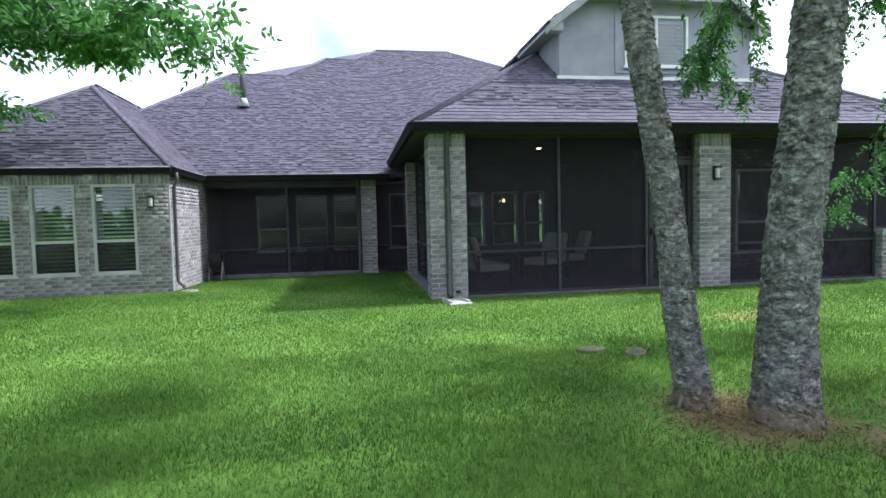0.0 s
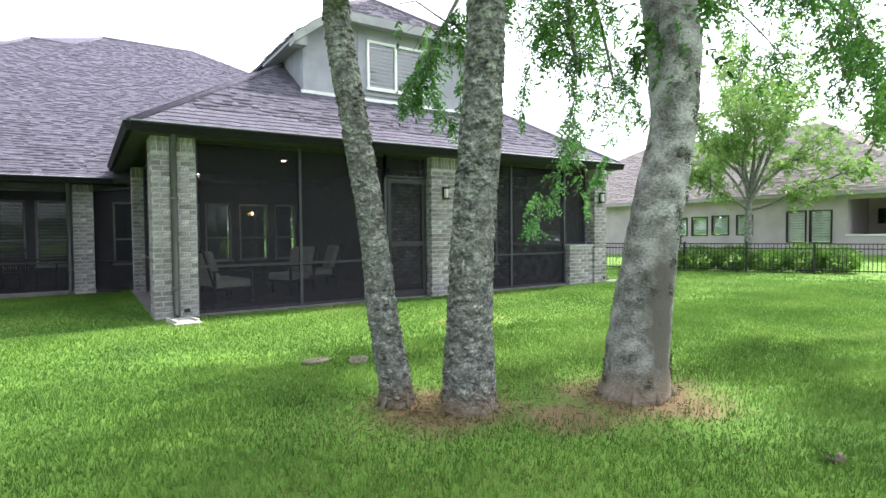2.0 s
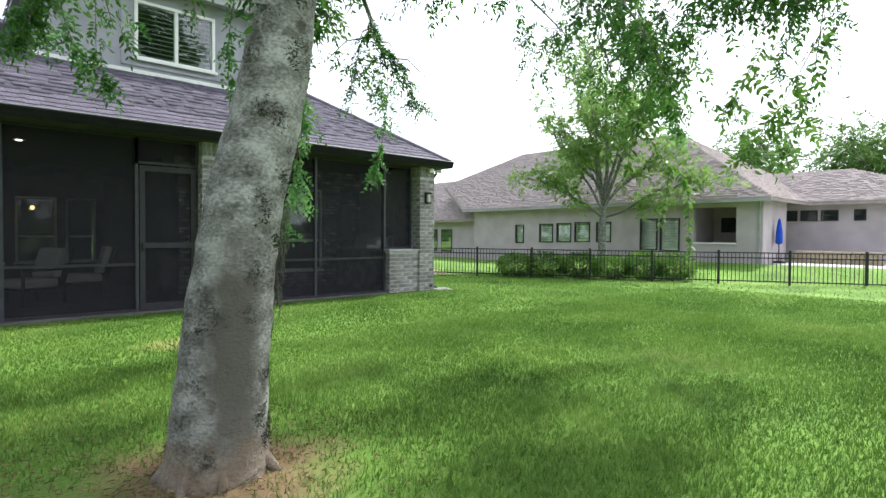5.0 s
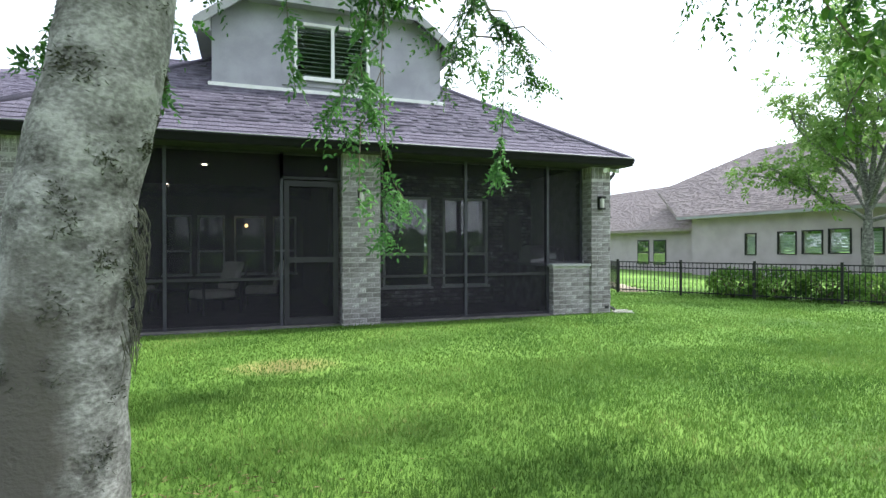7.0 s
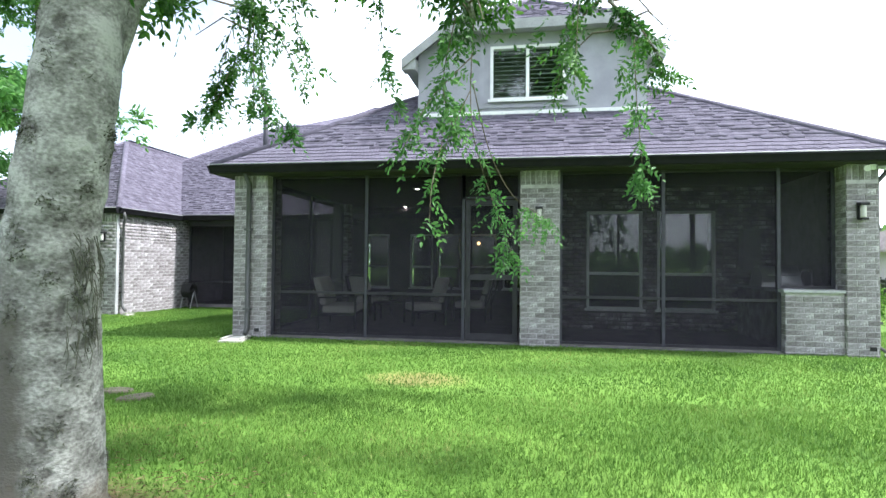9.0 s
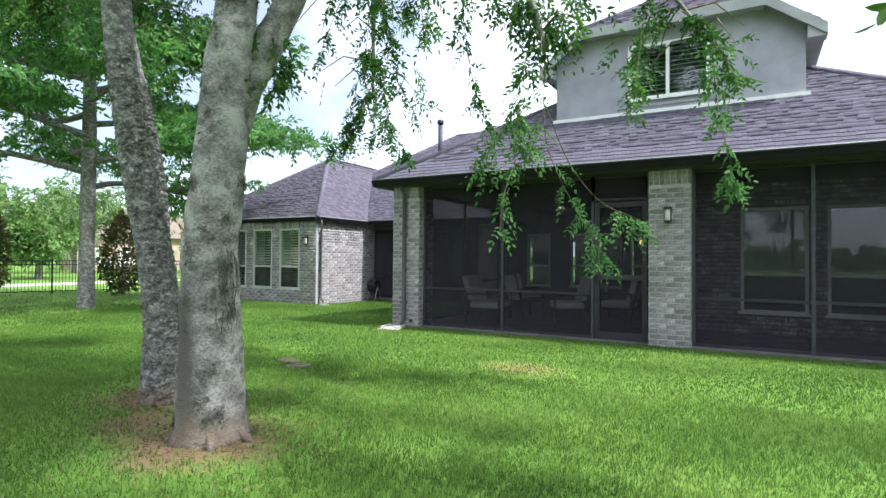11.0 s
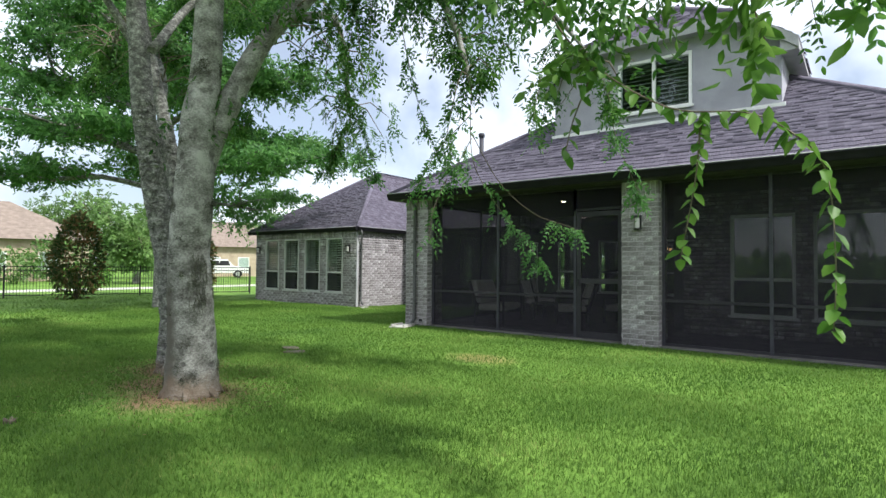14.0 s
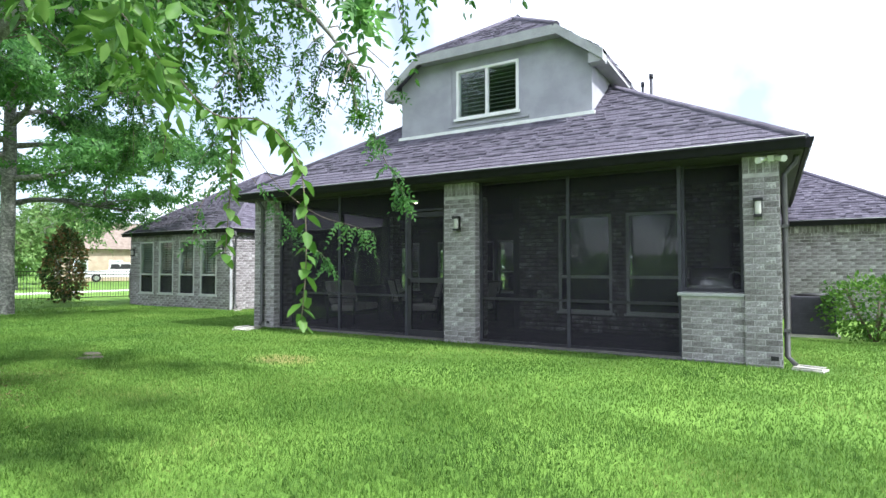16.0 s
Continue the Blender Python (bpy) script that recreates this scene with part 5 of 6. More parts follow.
# high crown, above the picture, that shades the lawn
c = RNG.normal(size=(10500, 3))
c /= np.linalg.norm(c, axis=1, keepdims=True)
c = c * RNG.uniform(.2, 1, (10500, 1)) ** .5 * np.array([5.3, 3.2, 1.9]) + np.array([3.7, -7.9, 7.5])
clump = np.array([noise.noise(Vector(p) * .55) for p in c])
c = c[clump > -.02]
v, f = sprays(c, RNG.normal(size=c.shape), 3, .3, .13, .055)
arrays("upper_crown", v, f, LEAF, tree_b, kind="stuff")


def hanging(owner, line, label, r=.006, n=22, leaf=.055, mat=None, pairs=5, reach=.16, single=False, first=.15):
    """A drooping shoot with its leaves; single: broad leaves one by one along it."""
    p, rr = smoothline(line, [r * (1 - .6 * k / (len(line) - 1)) for k in range(len(line))], 6)
    bm = bmesh.new()
    tube(bm, p, rr, 5)
    shoot = part("hanging_branch", bm, TWIG, owner, label)
    P3 = np.array([tuple(q) for q in p])
    if single:
        rnd = random.Random(n)
        L = 0
        for k in range(n):
            t = (k + .5) / n * (len(P3) - 1)
            i = int(t)
            o = P3[i] + (P3[min(i + 1, len(P3) - 1)] - P3[i]) * (t - i)
            a = k * 2.4 + rnd.uniform(-.4, .4)
            d = np.array([[math.cos(a), math.sin(a), rnd.uniform(-1.3, -.4)]])
            v, f = leaf_quads(o[None], d, np.array([[-math.sin(a) * .2, math.cos(a) * .2, 1.0]]) + RNG.normal(size=(1, 3)) * .2, np.array([leaf * rnd.uniform(.75, 1.25)]), np.array([leaf * rnd.uniform(.5, .66)]))
            arrays("leaf", v, f, mat, shoot)
        return
    t = RNG.uniform(first, 1, n) * (len(P3) - 1)
    i = np.minimum(t.astype(int), len(P3) - 2)
    o = P3[i] + (P3[i + 1] - P3[i]) * (t - i)[:, None]
    h = RNG.normal(size=(n, 3)) * np.array([1, 1, .4]) + np.array([0, 0, -.75])
    v, f = sprays(o, h, pairs, reach, leaf, leaf * .42)
    arrays("leaves", v, f, mat or LEAF, shoot, kind="stuff")


H1 = [(4.75, -4.25, 3.6), (4.72, -4.2, 2.75), (4.78, -3.95, 2.3), (4.95, -3.4, 1.75), (5.07, -3.0, 1.4)]
H2 = [(4.74, -4.22, 2.95), (4.86, -3.8, 2.42), (5.06, -3.3, 2.06), (5.3, -2.85, 1.92), (5.46, -2.58, 1.84)]
# these shoots take a lighter leaf than their tree: sunlight put into the colour
hanging(tree_c, H1, "long hanging leafy shoot", n=30, leaf=.058, mat=SHADELEAF, pairs=6, reach=.27, first=.45)
hanging(tree_c, H2, "arching shoot, bare above and leafy at its tip", n=15, leaf=.056, mat=SHADELEAF, pairs=6, reach=.27, first=.66)
hanging(tree_c, [(4.72, -4.2, 2.9), (4.6, -4.3, 2.6), (4.5, -4.4, 2.3)], "hanging leafy shoot", n=22, leaf=.062, mat=SHADELEAF, pairs=5, reach=.24)
hanging(tree_c, [(4.74, -4.22, 3.2), (4.4, -4.45, 2.75), (4.2, -4.6, 2.3)], "hanging leafy shoot", n=26, leaf=.062, mat=SHADELEAF, pairs=5, reach=.24)
hanging(tree_c, [(4.5, -4.4, 2.4), (4.45, -4.6, 2.0), (4.44, -4.65, 1.66)], "slim hanging shoot", n=9, leaf=.056, mat=SHADELEAF, pairs=4, reach=.15, first=.4)
hanging(tree_c, [(4.6, -4.35, 3.5), (4.5, -4.4, 2.9), (4.6, -4.4, 2.5)], "hanging leafy shoot", n=34, leaf=.064, mat=SHADELEAF)
hanging(tree_c, [(6.2, -3.7, 3.6), (6.25, -3.6, 2.9), (6.35, -3.3, 2.4), (6.4, -3.12, 2.15)], "hanging leafy shoot", n=39, leaf=.064, mat=SHADELEAF)
hanging(tree_c, [(2.5, -4.1, 3.5), (2.6, -4.0, 3.0), (2.95, -3.95, 2.6)], "hanging leafy shoot", n=33, leaf=.064, mat=SHADELEAF)
hanging(tree_c, [(2.5, -4.1, 3.4), (2.2, -4.2, 3.0), (2.05, -4.25, 2.7)], "hanging leafy shoot", n=28, leaf=.064, mat=SHADELEAF)
hanging(tree_c, [(4.1, -5.0, 4.9), (3.9, -4.3, 3.6), (4.0, -3.9, 2.7)], "hanging leafy shoot", n=39, leaf=.064, mat=SHADELEAF)
hanging(tree_c, [(8.3, -6.4, 3.6), (8.35, -6.5, 3.0), (8.5, -6.6, 2.6)], "hanging leafy shoot", n=37, leaf=.064, mat=SHADELEAF)
ARCH = [(6.6, -6.5, 3.6), (7.0, -6.65, 2.85), (7.3, -6.75, 2.47), (7.7, -6.8, 2.16), (8.04, -6.8, 2.08), (8.22, -6.8, 1.96), (8.34, -6.8, 1.78), (8.37, -6.8, 1.4), (8.36, -6.82, 1.1)]
hanging(tree_c, ARCH, "pale young shoot with broad leaves hanging low", n=88, leaf=.088, mat=PALELEAF, single=True)
hanging(tree_c, [(7.85, -6.8, 2.1), (7.82, -6.78, 1.8), (7.74, -6.75, 1.4)], "pale young hanging shoot", n=28, leaf=.088, mat=PALELEAF, single=True)
hanging(tree_c, [(7.3, -6.75, 2.47), (7.15, -6.7, 2.2), (7.1, -6.7, 2.0)], "pale young hanging shoot", n=12, leaf=.09, mat=PALELEAF, single=True)
for k in range(46):
    rnd = random.Random(100 + k)
    ln = rnd.choice(BOUGHS["c"][:3] + BOUGHS["c"][4:] if k < 30 else BOUGHS["c"][1:3])
    i = rnd.randrange(1, len(ln) - 1)
    s = Vector(ln[i]).lerp(Vector(ln[i + 1]), rnd.random())
    d = Vector((rnd.gauss(0, .35), rnd.gauss(0, .35), 0))
    e = s + d + Vector((0, 0, -rnd.uniform(.7, 1.5)))
    if e.z < 2.7:
        e.z = 2.7 + rnd.random() * .5
    hanging(tree_c, [s, s + d * .5 + Vector((0, 0, -.3)), e], "hanging leafy shoot", n=34)
LOW = [[(4.4, -6.4, 5.0), (5.2, -5.5, 4.3), (6.6, -5.4, 4.3), (8.2, -5.3, 3.9)], [(6.0, -6.2, 5.3), (6.8, -6.3, 4.3), (7.1, -6.8, 3.5), (7.2, -7.1, 2.8)], [(6.0, -8.0, 5.6), (6.5, -7.8, 4.2), (7.6, -7.7, 3.6)]]
fine = []
for i, ln in enumerate(LOW):
    pts, rad = smoothline(ln, [.03 * (1 - .8 * k / (len(ln) - 1)) for k in range(len(ln))], 5)
    bm = bmesh.new()
    tube(bm, pts, rad, 7, .15, i)
    part("limb", bm, SMOOTHBARK, tree_c)
    fine.append([tuple(p) for p in pts[4:]])
ends = twigs(tree_c, fine, 46, .55, TWIG, .007)
pts, head = limb_points(ends, 950, .12)
v, f = sprays(pts, head, 4, .2, .07, .028)
arrays("crown", v, f, LEAF, tree_c, kind="stuff")
for line in ([(8.0, -8.2, 3.5), (8.35, -8.0, 2.7), (8.6, -7.7, 2.25)], [(8.0, -8.2, 3.3), (8.1, -7.8, 2.6), (8.2, -7.4, 2.15)], [(7.6, -8.2, 4.2), (7.5, -7.9, 3.2), (7.4, -7.6, 2.6)], [(8.2, -6.5, 3.4), (7.7, -6.6, 2.9), (7.1, -6.8, 2.5)]):
    hanging(tree_c, line, "hanging leafy shoot with pale leaves", n=26, leaf=.085, mat=PALELEAF, pairs=4, reach=.2)

# fallen leaves round the stems
n = 4200
a, r = RNG.uniform(0, 2 * np.pi, n), np.abs(RNG.normal(0, .55, n)) + .1
cx = np.where(RNG.random(n) < .5, 1.35, 2.85)
cy = np.where(cx < 2, -6.05, -6.6)
p = np.stack([cx + r * np.cos(a) * 1.2, cy + r * np.sin(a), RNG.uniform(.01, .035, n)], 1)
d = RNG.normal(size=(n, 3)) * np.array([1, 1, .15])
v, f = leaf_quads(p, d, np.array([[0, 0, 1.0]]) + RNG.normal(size=(n, 3)) * .3, RNG.uniform(.02, .06, n), RNG.uniform(.003, .011, n))
tagged(arrays("fallen_leaves", v, f, STRAW, kind="stuff"), "brown dry leaves and twigs round the tree stems", "leaf litter")


# ---- other trees and shrubs ----
def crowned_tree(label, base, height, spread, stems, leafmat, count, r0, leaf=.16, low=.35, seed=1, bark=None, group="", mid=None, lift=(.2, .78), reach=.45):
    rnd = random.Random(seed)
    x, y, z = base
    ob = thing("tree", label, "tree", group)
    top = Vector(mid) if mid else Vector((x, y, z + height * low))
    bark = bark or BARK
    trunk(ob, [(x, y, z - .1), (x, y, z + .15), ((x + top.x) / 2, (y + top.y) / 2, (z + top.z) / 2), top], (r0 * 1.6, r0 * 1.15, r0, r0 * .85), bark, 12, .2, seed=seed, steps=4)
    ends = []
    for k in range(stems):
        a = 2 * math.pi * k / stems + rnd.uniform(-.4, .4)
        out = spread * rnd.uniform(.5, 1)
        e = top + Vector((math.cos(a) * out, math.sin(a) * out, height * (1 - low) * rnd.uniform(*lift)))
        m = top.lerp(e, .45) + Vector((0, 0, height * .06))
        pts, rad = smoothline([top, m, e], [r0 * .55, r0 * .35, r0 * .08], 4)
        bm = bmesh.new()
        tube(bm, pts, rad, 7)
        part("limb", bm, bark, ob)
        ends.append([tuple(q) for q in pts[2:]])
    more = twigs(ob, ends, stems * 14, spread * reach, TWIG, r0 * .1)
    lines = ends + more
    pts, head = limb_points(lines, count, spread * .1)
    v, f = sprays(pts, head, 3, leaf * 2, leaf, leaf * .42)
    arrays("crown", v, f, leafmat, ob, kind="stuff")
    return ob


def leaf_mound(name, label, x, y, z, rx, ry, h, count, leaf, mat, cat="shrub", group="", seed=1, ragged=.25, taper=0.0):
    ob = thing(name, label, cat, group)
    rnd = random.Random(seed)
    for k in range(5):
        a = 2 * math.pi * k / 5
        bm = bmesh.new()
        tube(bm, [(x, y, z - .05), (x + math.cos(a) * rx * .4, y + math.sin(a) * ry * .4, z + h * .5), (x + math.cos(a) * rx * .6, y + math.sin(a) * ry * .6, z + h * .8)], (.03, .02, .01), 5)
        part("stem", bm, TWIG, ob)
    d = RNG.normal(size=(count, 3))
    d /= np.linalg.norm(d, axis=1, keepdims=True)
    rad = RNG.uniform(.35, 1, (count, 1)) ** .4
    rad *= 1 + ragged * np.array([[noise.noise(Vector(q) * 2.3 + Vector((seed, 0, 0)))] for q in d])
    q = d * rad
    s = 1 - taper * (q[:, 2:3] * .5 + .5)
    p = np.concatenate([q[:, :2] * s, q[:, 2:]], 1) * np.array([rx, ry, h / 2]) + np.array([x, y, z + h / 2])
    p[:, 2] = np.maximum(p[:, 2], z + .02)
    L = leaf * RNG.uniform(.6, 1.3, count)
    v, f = leaf_quads(p, d + RNG.normal(size=d.shape) * .7, RNG.normal(size=d.shape) + np.array([0, 0, 1]), L, L * .5)
    arrays("foliage", v, f, mat, ob, kind="stuff")
    return ob


def branching_tree(label, base, stem, r0, limbs, leafmat, leaf, tufts, puff, seed, sub=6, bend=.1, fork=.5, rise_share=.45, group="", bark=None):
    """A trunk, long limbs, two orders of boughs, and tufts of leaves at their tips. limbs: (height, heading, tilt, length); puff: radii of a tuft."""
    rnd = random.Random(seed)
    x, y, z = base
    bark = bark or BARK
    ob = thing("tree", label, "tree", group)
    trunk(ob, [(x, y, z - .1), (x, y, z + .15), (x + rnd.uniform(-.1, .1), y, z + stem * .5), (x, y, z + stem)], (r0 * 1.5, r0 * 1.1, r0 * .9, r0 * .45), bark, 12, .15, seed=seed, steps=5)
    tips = []
    fine = bmesh.new()

    def bough(a, d, length, r, bm, order):
        side = Vector((rnd.gauss(0, 1), rnd.gauss(0, 1), rnd.gauss(0, .4))).normalized() * length * bend
        pts, rad = smoothline([a, a + d * length * .35 + side, a + d * length * .7 - side * .4, a + d * length + Vector((0, 0, -length * .04))], [r, r * .75, r * .5, r * .2], 3)
        tube(bm, pts, rad, 6 if order < 2 else 4, cap=False)
        if order == 2:
            tips.extend((pts[-1], pts[len(pts) * 2 // 3]))
            return
        for k in range(sub if order == 0 else 3):
            t = .28 + .72 * (k + rnd.random()) / (sub if order == 0 else 3)
            p = pts[min(int(t * (len(pts) - 1)), len(pts) - 1)]
            e = (d + Vector((rnd.gauss(0, fork), rnd.gauss(0, fork), rnd.gauss(.04, fork * rise_share)))).normalized()
            bough(p, e, length * rnd.uniform(.3, .5), max(r * .42, .006), fine, order + 1)

    for h, heading, tilt, length in limbs:
        a, c = radians(heading), radians(tilt)
        bm = bmesh.new()
        bough(Vector((x, y, z + h)), Vector((math.cos(a) * math.cos(c), math.sin(a) * math.cos(c), math.sin(c))), length, r0 * (.5 if length > 2 else .35), bm, 0)
        part("limb", bm, bark, ob)
    tagged(part("bough", fine, bark, ob), kind="stuff")
    c = np.array([tuple(p) for p in tips])
    o = RNG.normal(size=(len(c), tufts, 3)) * np.array(puff)
    pts = (c[:, None] + o).reshape(-1, 3)
    v, f = sprays(pts, o.reshape(-1, 3) + RNG.normal(size=pts.shape) * np.array([.3, .3, .08]), 3, leaf * 1.9, leaf, leaf * .42, .25)
    arrays("crown", v, f, leafmat, ob, kind="stuff")
    return ob


shade_limbs = [(3.2 + 6.2 * (k / 21) ** .9, 137.5 * k + 100, 5 + 26 * (k / 21) ** 2, 4.4 - 1.8 * (k / 21)) for k in range(22)]
branching_tree("wide shade tree with a grey trunk and low layered limbs", (-8.9, -1.4, 0), 9.6, .19, shade_limbs, SHADELEAF, .15, 15, (.34, .34, .09), 5, sub=7, fork=.55, rise_share=.2)
yard_limbs = [(1.9, 155, 30, 2.6), (1.95, -70, 24, 2.9), (2.2, 60, 42, 3.1), (2.2, -25, 45, 3.0), (2.3, 120, 58, 3.6), (2.35, -120, 52, 3.4), (2.5, 200, 55, 3.3), (2.5, 10, 68, 4.2), (2.6, 90, 76, 4.6), (2.6, -90, 72, 4.4), (2.6, 180, 82, 4.8)]
branching_tree("young airy tree with pale leaves and forked dark limbs", (20.5, 1.75, .1), 2.7, .15, yard_limbs, YARDLEAF, .13, 9, (.2, .2, .14), 8, sub=6, fork=.42)
leaf_mound("magnolia", "tall magnolia shrub with bronze-green leaves by the fence", -15.0, -1.6, 0, 1.15, 1.15, 3.2, 2600, .16, MAGNOLIA, group="magnolias", seed=3, taper=.45)
leaf_mound("magnolia", "narrow magnolia shrub with bronze-green leaves beside the wing", -13.4, 2.2, 0, .85, .85, 3.0, 2000, .16, MAGNOLIA, group="magnolias", seed=7, taper=.4)
leaf_mound("shrub", "round light green shrub in front of the air conditioner", 11.75, 3.9, 0, .85, .6, 1.2, 2600, .08, SHRUB, seed=9)
for i, (t, h) in enumerate(((.02, .55), (.22, .6), (.42, .62), (.62, .52), (.8, .66), (.97, .6))):
    leaf_mound("hedge_shrub", "low clipped green shrub behind the fence", 15.35 + 2.6 * t, 1.85 - 4.2 * t, .02, .62, .62, h + .16, 2000, .085, SHRUB, group="hedge shrubs", seed=20 + i)


leaf_mound("weed", "low dark broad-leaved weed in the grass", 2.72, -8.13, 0, .11, .08, .05, 34, .04, SHRUB, "weed", seed=61)


# ---- iron fences ----
def iron_fence(label, a, b, bays, high, gap=.1):
    ob = thing("iron_fence", label, "fence", "iron fences")
    a, b = Vector(a), Vector(b)
    turn = math.atan2(b.y - a.y, b.x - a.x)
    L = (b - a).length
    for k in range(bays + 1):
        x = L * k / bays
        boxes("post", BLACK, ob, (x - .028, x + .028, -.028, .028, -.2, high + .05))
    for z in (.1, high - .16, high - .02):
        boxes("rail", BLACK, ob, (0, L, -.015, .015, z - .015, z + .015))
    n = int(L / gap)
    V, F = [], []
    for k in range(n):
        x, w = (k + .5) * L / n, .008
        j = len(V)
        V += [(x + sx * w, sy * w, z) for z in (.05, high - .02) for sx, sy in ((-1, -1), (1, -1), (1, 1), (-1, 1))]
        F += [(j + i, j + (i + 1) % 4, j + 4 + (i + 1) % 4, j + 4 + i) for i in range(4)]
    if n <= 300:
        for k in range(n):
            o = arrays("picket", V[k * 8:k * 8 + 8], np.array(F[:4]), BLACK, ob) if k == 0 else new("picket", first)
            if k == 0:
                first = o.data
            else:
                o.parent = ob
                o.location = (k * L / n, 0, 0)
    else:
        arrays("picket", V, np.array(F), BLACK, ob, kind="stuff")
    ob.matrix_basis = Matrix.Translation(a) @ Matrix.Rotation(turn, 4, "Z")
    return ob


iron_fence("low black iron picket fence towards the neighbour", (13.6, 4.1, 0), (21.3, -9.6, 0), 9, .9)
iron_fence("low black iron picket fence returning to the house", (13.6, 4.1, 0), (18.2, 14.5, 0), 7, .9)
iron_fence("black iron picket fence along the far lawn", (-18.6, -7.5, 0), (-14.2, 5.2, 0), 6, 1.22)

# ---- the neighbour's house ----
house = thing("house", "neighbour's low house with pinkish beige stucco and brown roof", "house")
house.matrix_basis = pose(1.3, .44, 0) @ Matrix.Diagonal((1, 1.051, 1.04, 1))
NX = 22.0
nwin = [(7.6, 7.1, .9, 1.79), (6.17, 5.42, .95, 1.82), (5.2, 4.45, .97, 1.84), (4.25, 3.5, 1.0, 1.87), (3.17, 2.5, 1.0, 1.87), (1.2, .5, .72, 1.97), (.38, -.36, .72, 1.97)]
cuts = [10.4] + [q for w in nwin for q in w[:2]] + [-.85]
for a, b in zip(cuts[::2], cuts[1::2]):
    boxes("wall", NSTUCCO, house, (NX, NX + .3, b, a, -.2, 2.6))
for a, b, z0, z1 in nwin:
    boxes("wall", NSTUCCO, house, (NX, NX + .3, b, a, -.2, z0))
    boxes("wall", NSTUCCO, house, (NX, NX + .3, b, a, z1, 2.6))
    w = boxes("window", BLACK, house, (NX - .02, NX + .03, b - .02, b + .04, z0, z1), (NX - .02, NX + .03, a - .04, a + .02, z0, z1), (NX - .02, NX + .03, b + .04, a - .04, z1 - .04, z1), (NX - .02, NX + .03, b + .04, a - .04, z0, z0 + .04))
    pane = boxes("pane", GLASS, w, (NX + .03, NX + .036, b + .04, a - .04, z0 + .04, z1 - .04))
    pane.visible_shadow = False
    V, F = [], []
    zz = z0 + .06
    for k in range(int((z1 - z0 - .1) / .1)):
        boxes("slat", BLIND, w, (NX + .1, NX + .13, b + .04, a - .04, z0 + .06 + .1 * k, z0 + .145 + .1 * k))
boxes("wall", NSTUCCO, house, (NX, NX + .3, -2.35, -.85, -.2, 1.0))
boxes("wall", NSTUCCO, house, (NX, NX + .3, -2.35, -.85, 2.33, 2.6))
boxes("wall", NSTUCCO, house, (NX, NX + .3, -3.2, -2.35, -.2, 2.6))
boxes("wall", NSTUCCO, house, (NX + .3, NX + 2.6, -3.2, -2.9, -.2, 2.6))
boxes("wall", NSTUCCO, house, (NX + 2.4, NX + 2.6, -2.9, -.5, -.2, 2.6))
boxes("wall", NSTUCCO, house, (NX + .3, NX + 2.4, -.7, -.5, -.2, 2.6))
boxes("opening_sill", WHITE, house, (NX - .06, NX + .33, -2.4, -.8, 1.002, 1.06))
boxes("wall", NSTUCCO, house, (NX + 4, NX + 4.3, -8.2, -.6, -.2, 2.6))
for y, wide in ((-2.65, .55), (-3.3, .56), (-3.96, .55), (-4.97, .36)):
    w = boxes("window", BLACK, house, (NX + 3.97, NX + 3.998, y - wide, y, 1.89, 2.3))
    boxes("pane", GLASS, w, (NX + 3.96, NX + 3.968, y - wide + .04, y - .04, 1.93, 2.26))
boxes("wall", NSTUCCO, house, (NX + 1, NX + 1.3, 10.4, 27.5, -.2, 2.12))
boxes("wall", NSTUCCO, house, (NX + .3, NX + 5, 10.12, 10.4, -.2, 2.6))
for a, b in ((15.2, 14.3), (13.97, 13.07)):
    w = boxes("window", FRAMEGREY, house, (NX + .96, NX + .998, b, a, .32, 1.6))
    boxes("pane", SKYGLASS, w, (NX + .95, NX + .958, b + .05, a - .05, .37, .93))
    boxes("pane", SKYGLASS, w, (NX + .95, NX + .958, b + .05, a - .05, .98, 1.55))


def nroof(polys):
    for i, poly in enumerate(polys):
        bm = bmesh.new()
        slab(bm, poly, .12)
        bmesh.ops.recalc_face_normals(bm, faces=list(bm.faces))
        r = part("roof", bm, NSHINGLE, house)
        LATER.append((shingle_face, (r, poly[0], poly[1], poly, NSHINGLE, .17, .35, 0, 60 + i)))


nroof([[(21.55, 10.8, 2.6), (21.55, -3.6, 2.6), (27.2, 2.0, 6.1), (27.2, 11.2, 6.1), (24.2, 15.0, 4.24)], [(21.55, -3.6, 2.6), (33, -3.6, 2.6), (27.2, 2.0, 6.1)], [(33, 15, 2.6), (24.2, 15.0, 4.24), (27.2, 11.2, 6.1)],
       [(25.6, .2, 2.6), (25.6, -8.6, 2.6), (30, -4.2, 4.15), (30, -.6, 4.15)], [(22.5, 28.2, 2.12), (22.5, 9.5, 2.12), (27.5, 9.5, 4.9), (27.5, 23.2, 4.9)], [(33, 28.2, 2.12), (22.5, 28.2, 2.12), (27.5, 23.2, 4.9)]])
boxes("gutter", FASCIA, house, (21.45, 21.55, -3.6, 10.8, 2.47, 2.58))
bm = bmesh.new()
box(bm, NX - .05, NX + .02, -3.12, -3.05, -.1, 2.5)
part("downspout", bm, FASCIA, house)
ob = thing("television", "dark flat television on the neighbour's covered patio wall", "television", at=(NX + 3.68, -1.12, 1.8))
boxes("screen", BLACK, ob, (-.05, .0, -.5, .5, -.3, .3), bevel=.01)
boxes("bracket", BLACK, ob, (.001, .02, -.1, .1, -.1, .1))
ob = thing("patio_umbrella", "closed blue patio umbrella", "umbrella", at=(24.4, -3.12, .376))
